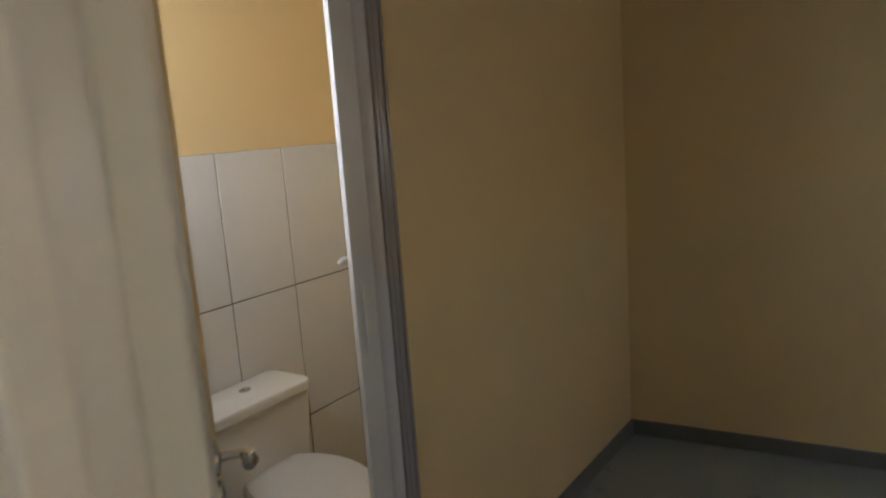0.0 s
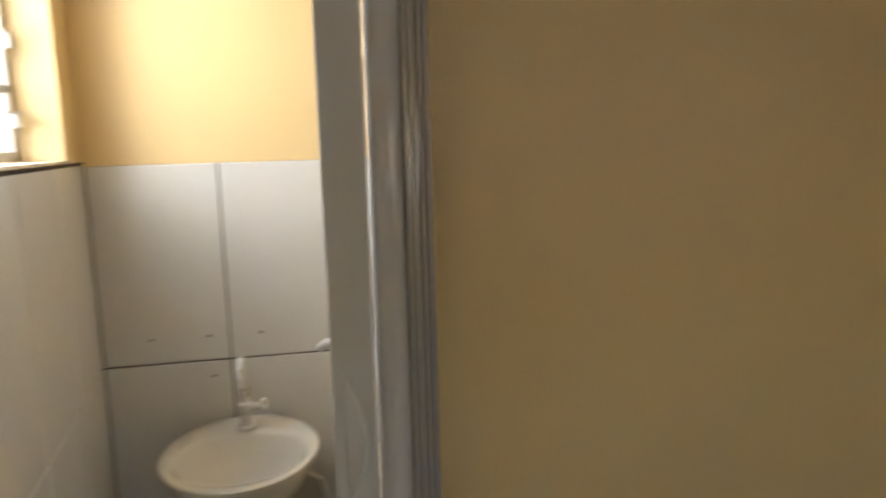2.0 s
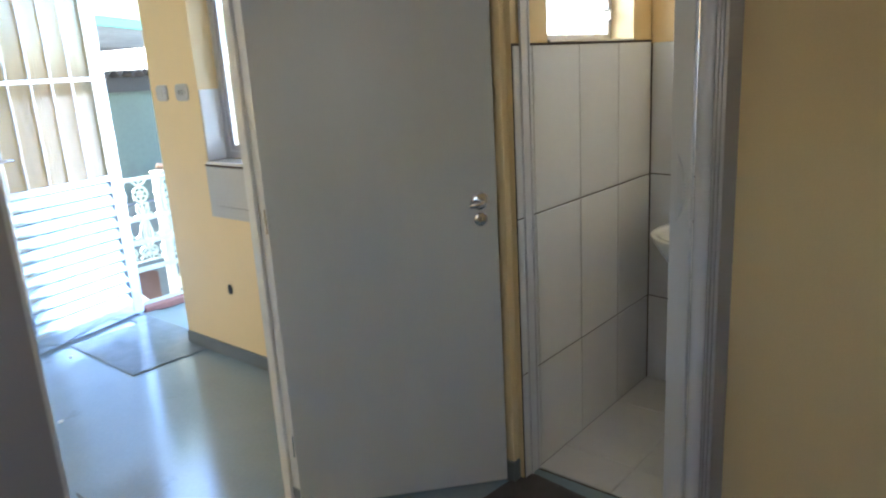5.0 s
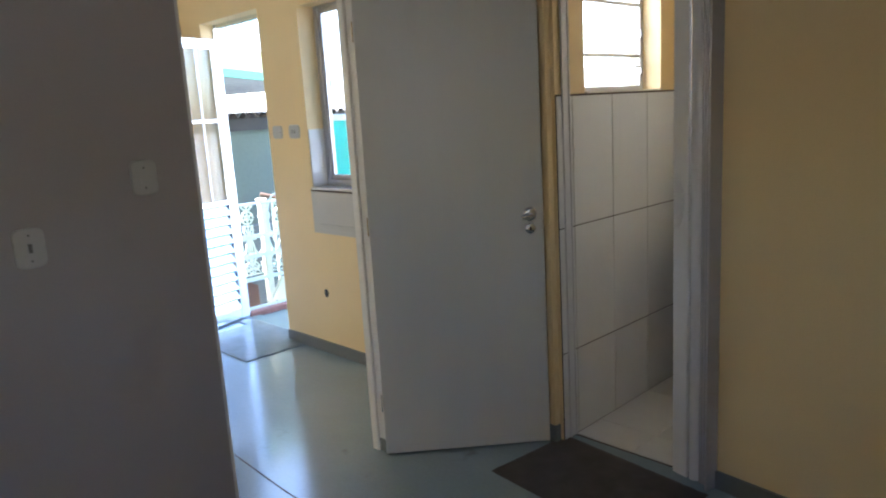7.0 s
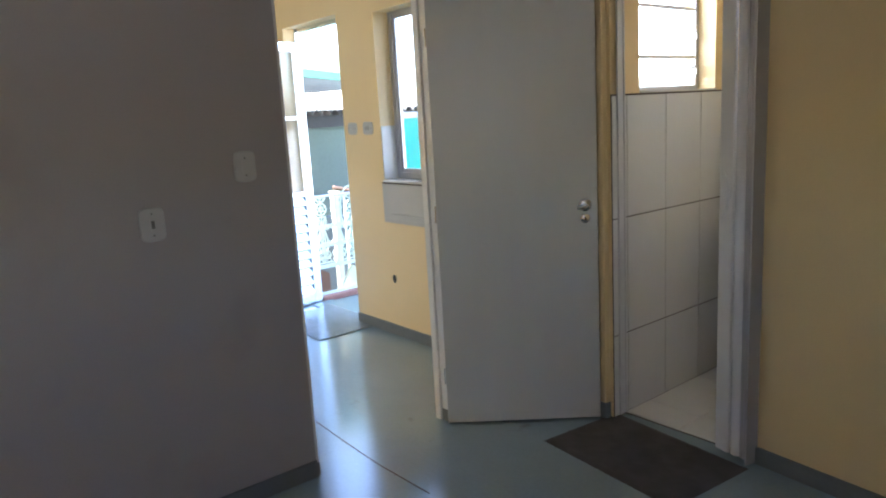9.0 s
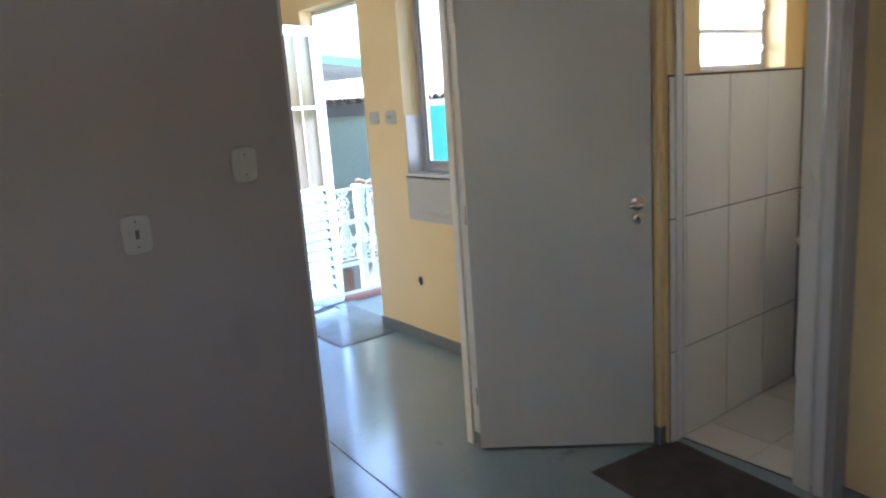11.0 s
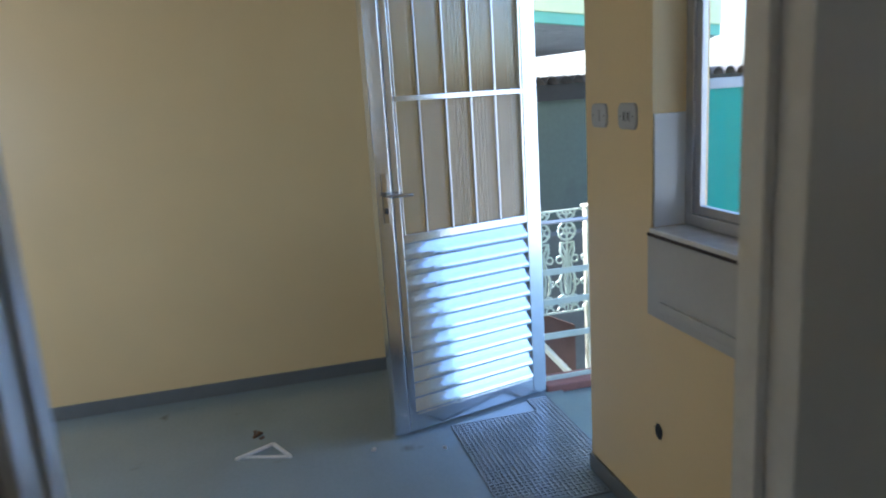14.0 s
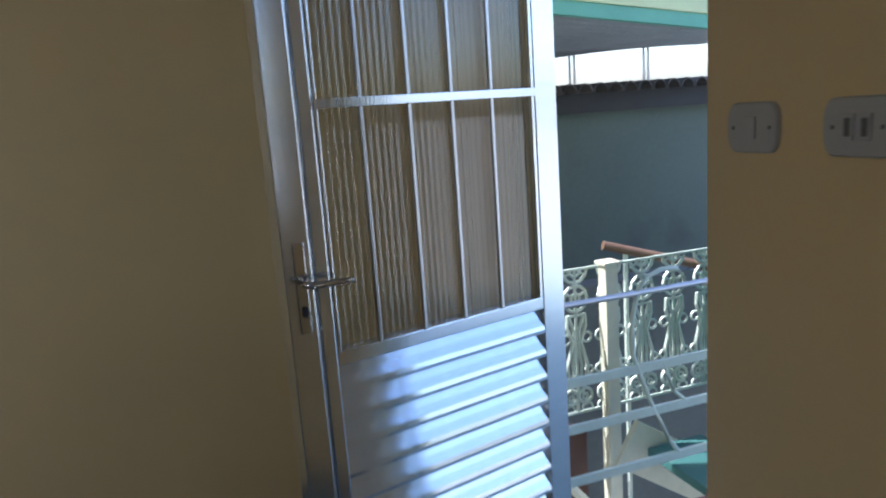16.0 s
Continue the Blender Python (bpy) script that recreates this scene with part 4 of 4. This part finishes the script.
def stair_side():
    post = thing("stair_post", "cream painted square stair post", "post")
    part("shaft", boxes(((-4.50, 2.82, -3.2), (-4.44, 2.88, 0.83)), bevel=0.004), IRON_CREAM, post)
    part("cap", boxes(((-4.51, 2.81, 0.83), (-4.43, 2.89, 0.845)), bevel=0.004), IRON_CREAM, post)
    rail = thing("stair_handrail", "brown wooden stair handrail", "handrail")
    bm = bmesh.new()
    tube(bm, [(-4.74, 3.0, 0.85), (-4.60, 3.44, 0.72), (-4.2, 4.6, 0.36)], 0.022, 10)
    part("grip", bm, WOOD, rail, smooth=True)
    bm = bmesh.new()
    tube(bm, [(-4.71, 3.1, 0.82), (-4.71, 3.1, -0.6)], 0.012, 8)
    part("bracket", bm, IRON_WHITE, rail)
    lace = thing("scroll_railing", "white cast iron scroll railing beyond the landing", "railing")
    for k in range(2):
        part("rod", boxes(((-4.565, 1.6, (0.145, 0.80)[k]), (-4.553, 4.4, (0.145, 0.80)[k] + 0.010))), IRON_WHITE, lace)
    first = part("scroll_panel", scroll_panel(), IRON_WHITE, lace)
    first.location = (-4.56, 1.714, 0.15)
    y = 1.714
    while y < 4.2:
        y += 0.171
        ob = new("scroll_panel", first.data)
        ob.parent, ob.location = lace, (-4.56, y, 0.15)
    stair = thing("outside_stair", "teal painted stair with a cream stringer", "stair")
    for k in range(9):
        part("tread", boxes(((-4.42, 3.0 + 0.27 * k, -0.06 - 0.18 * k), (-3.96, 3.29 + 0.27 * k, -0.02 - 0.18 * k)), bevel=0.004), TEAL_STEP, stair)
    bm = bmesh.new()
    box(bm, (-4.455, 0, -0.11), (-4.425, 3.0, 0.11))
    bmesh.ops.transform(bm, matrix=Matrix.Translation((0, 2.9, 0.02)) @ Matrix.Rotation(radians(-33.7), 4, "X"), verts=bm.verts[:])
    part("stringer", bm, IRON_CREAM, stair)
    flank = bmesh.new()
    for x in (-4.64, -4.62):
        flank.faces.new([flank.verts.new((x, y, z)) for y, z in ((1.6, 0.62), (2.81, 0.03), (2.81, -1.7), (1.6, -0.55))])
    bmesh.ops.bridge_loops(flank, edges=flank.edges[:])
    part("side_board", flank, BROWN_BOARD, stair, "dark brown sloping side board")
    strip = bmesh.new()
    tube(strip, [(-4.61, 2.3, 0.26), (-4.61, 2.594, -0.092), (-4.61, 2.81, -0.352)], 0.022, 4)
    part("side_strip", strip, IRON_CREAM, stair, "cream edge strip")
    solid("lower_wall", boxes(((-5.6, 0.6, -3.2), (-5.45, 6.5, 0.45))), DIM_WALL, "dark grey rendered lower wall", "wall", kind="structure")
    solid("lower_floor", boxes(((-5.45, 0.6, -0.9), (-4.6, 2.75, -0.78))), RED_CURB, "dark red lower platform", "platform", kind="structure")


stair_side()


def neighbour():
    root = thing("neighbour_house", "pale green neighbouring house with tiled eave", "house")
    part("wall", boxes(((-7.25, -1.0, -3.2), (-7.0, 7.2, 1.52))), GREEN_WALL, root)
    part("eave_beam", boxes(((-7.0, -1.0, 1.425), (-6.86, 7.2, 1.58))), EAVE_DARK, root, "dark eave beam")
    tiles = bmesh.new()
    n = 61
    for i in range(n):
        y = -0.95 + 0.134 * i
        rows = []
        for j in range(2):
            x, z = ((-6.72, 1.575), (-9.2, 1.56))[j]
            rows.append([tiles.verts.new((x, y + 0.066 * math.cos(a), z + 0.074 * math.sin(a))) for a in [k * math.pi / 6 for k in range(7)]] +
                        [tiles.verts.new((x, y + 0.056 * math.cos(a), z + 0.064 * math.sin(a))) for a in [k * math.pi / 6 for k in range(6, -1, -1)]])
        m = len(rows[0])
        for k in range(m):
            tiles.faces.new((rows[0][k], rows[0][(k + 1) % m], rows[1][(k + 1) % m], rows[1][k]))
        tiles.faces.new(rows[0])
    tagged(part("roof_tiles", tiles, TILE_RED, root, "weathered brown barrel tiles"), kind="stuff")
    canopy = thing("metal_canopy", "corrugated metal canopy with green and lime fascia", "canopy")
    sheet = bmesh.new()
    m = 200
    cols = []
    for i in range(m + 1):
        f = i / m
        x, z = -5.5 - 2.0 * f, 2.03 - 0.23 * f + 0.016 * math.sin(2 * math.pi * f * 2.0 / 0.10)
        far = 4.45 + 1.15 * f
        rise = -0.10 + 0.18 * f          # the sheet twists: its near edge falls northwards, its far edge climbs
        south, north = z - 3.9 * rise, z + (far - 2.9) * rise
        cols.append([sheet.verts.new(p) for p in ((x, -1.0, south), (x, far, north), (x, far, north + 0.004), (x, -1.0, south + 0.004))])
    for a, b in zip(cols, cols[1:]):
        for k in range(4):
            sheet.faces.new((a[k], a[(k + 1) % 4], b[(k + 1) % 4], b[k]))
    part("corrugated_sheet", sheet, ZINC, canopy, smooth=True)
    for nm, x0, x1, z0, z1, mat, label in (("green_fascia", -5.50, -5.45, 2.01, 2.09, GREEN_TRIM, "green fascia"), ("lime_fascia", -5.62, -5.44, 2.09, 2.30, LIME, "lime fascia band")):
        band = boxes(((x0, -1.0, z0), (x1, 4.45, z1)), bevel=0.004)
        for v in band.verts:
            v.co.z -= 0.10 * (v.co.y - 2.9)
        part(nm, band, mat, canopy, label)
    for k in range(6):
        y = 1.39 + 0.735 * k
        part("hanger", boxes(*[((-7.3, y + d, 1.55), (-7.285, y + d + 0.014, 1.84 + 0.062 * (y - 2.9))) for d in (0, 0.045)]), ZINC, canopy)
    part("column", boxes(((-5.6, -0.95, -3.2), (-5.5, -0.85, 2.02))), GREEN_TRIM, canopy)


neighbour()
screen = thing("teal_screen", "teal plastic screen in a pale frame along the landing", "screen")
part("sheet", boxes(((-3.905, 3.27, 0.04), (-3.900, 5.5, 1.49))), TEAL, screen)
for lo, hi in (((-3.915, 3.235, 0.03), (-3.885, 3.27, 1.545)), ((-3.915, 3.27, 1.49), (-3.885, 5.5, 1.545)), ((-3.899, 3.50, 0.03), (-3.885, 3.59, 1.49)), ((-3.899, 4.25, 0.03), (-3.885, 4.34, 1.49)), ((-3.915, 5.5, 0.03), (-3.885, 5.54, 1.545))):
    part("frame_bar", boxes((lo, hi), bevel=0.003), SCREEN_BAR, screen)
for y in (3.50, 4.25):
    part("upright", boxes(((-3.91, y, 1.545), (-3.89, y + 0.06, 2.7)), bevel=0.003), SCREEN_BAR, screen)
solid("landing_east", boxes(((-2.6, 2.34, -0.2), (-0.78, 5.6, -0.012))), DECK, "teal grey painted landing", "landing")
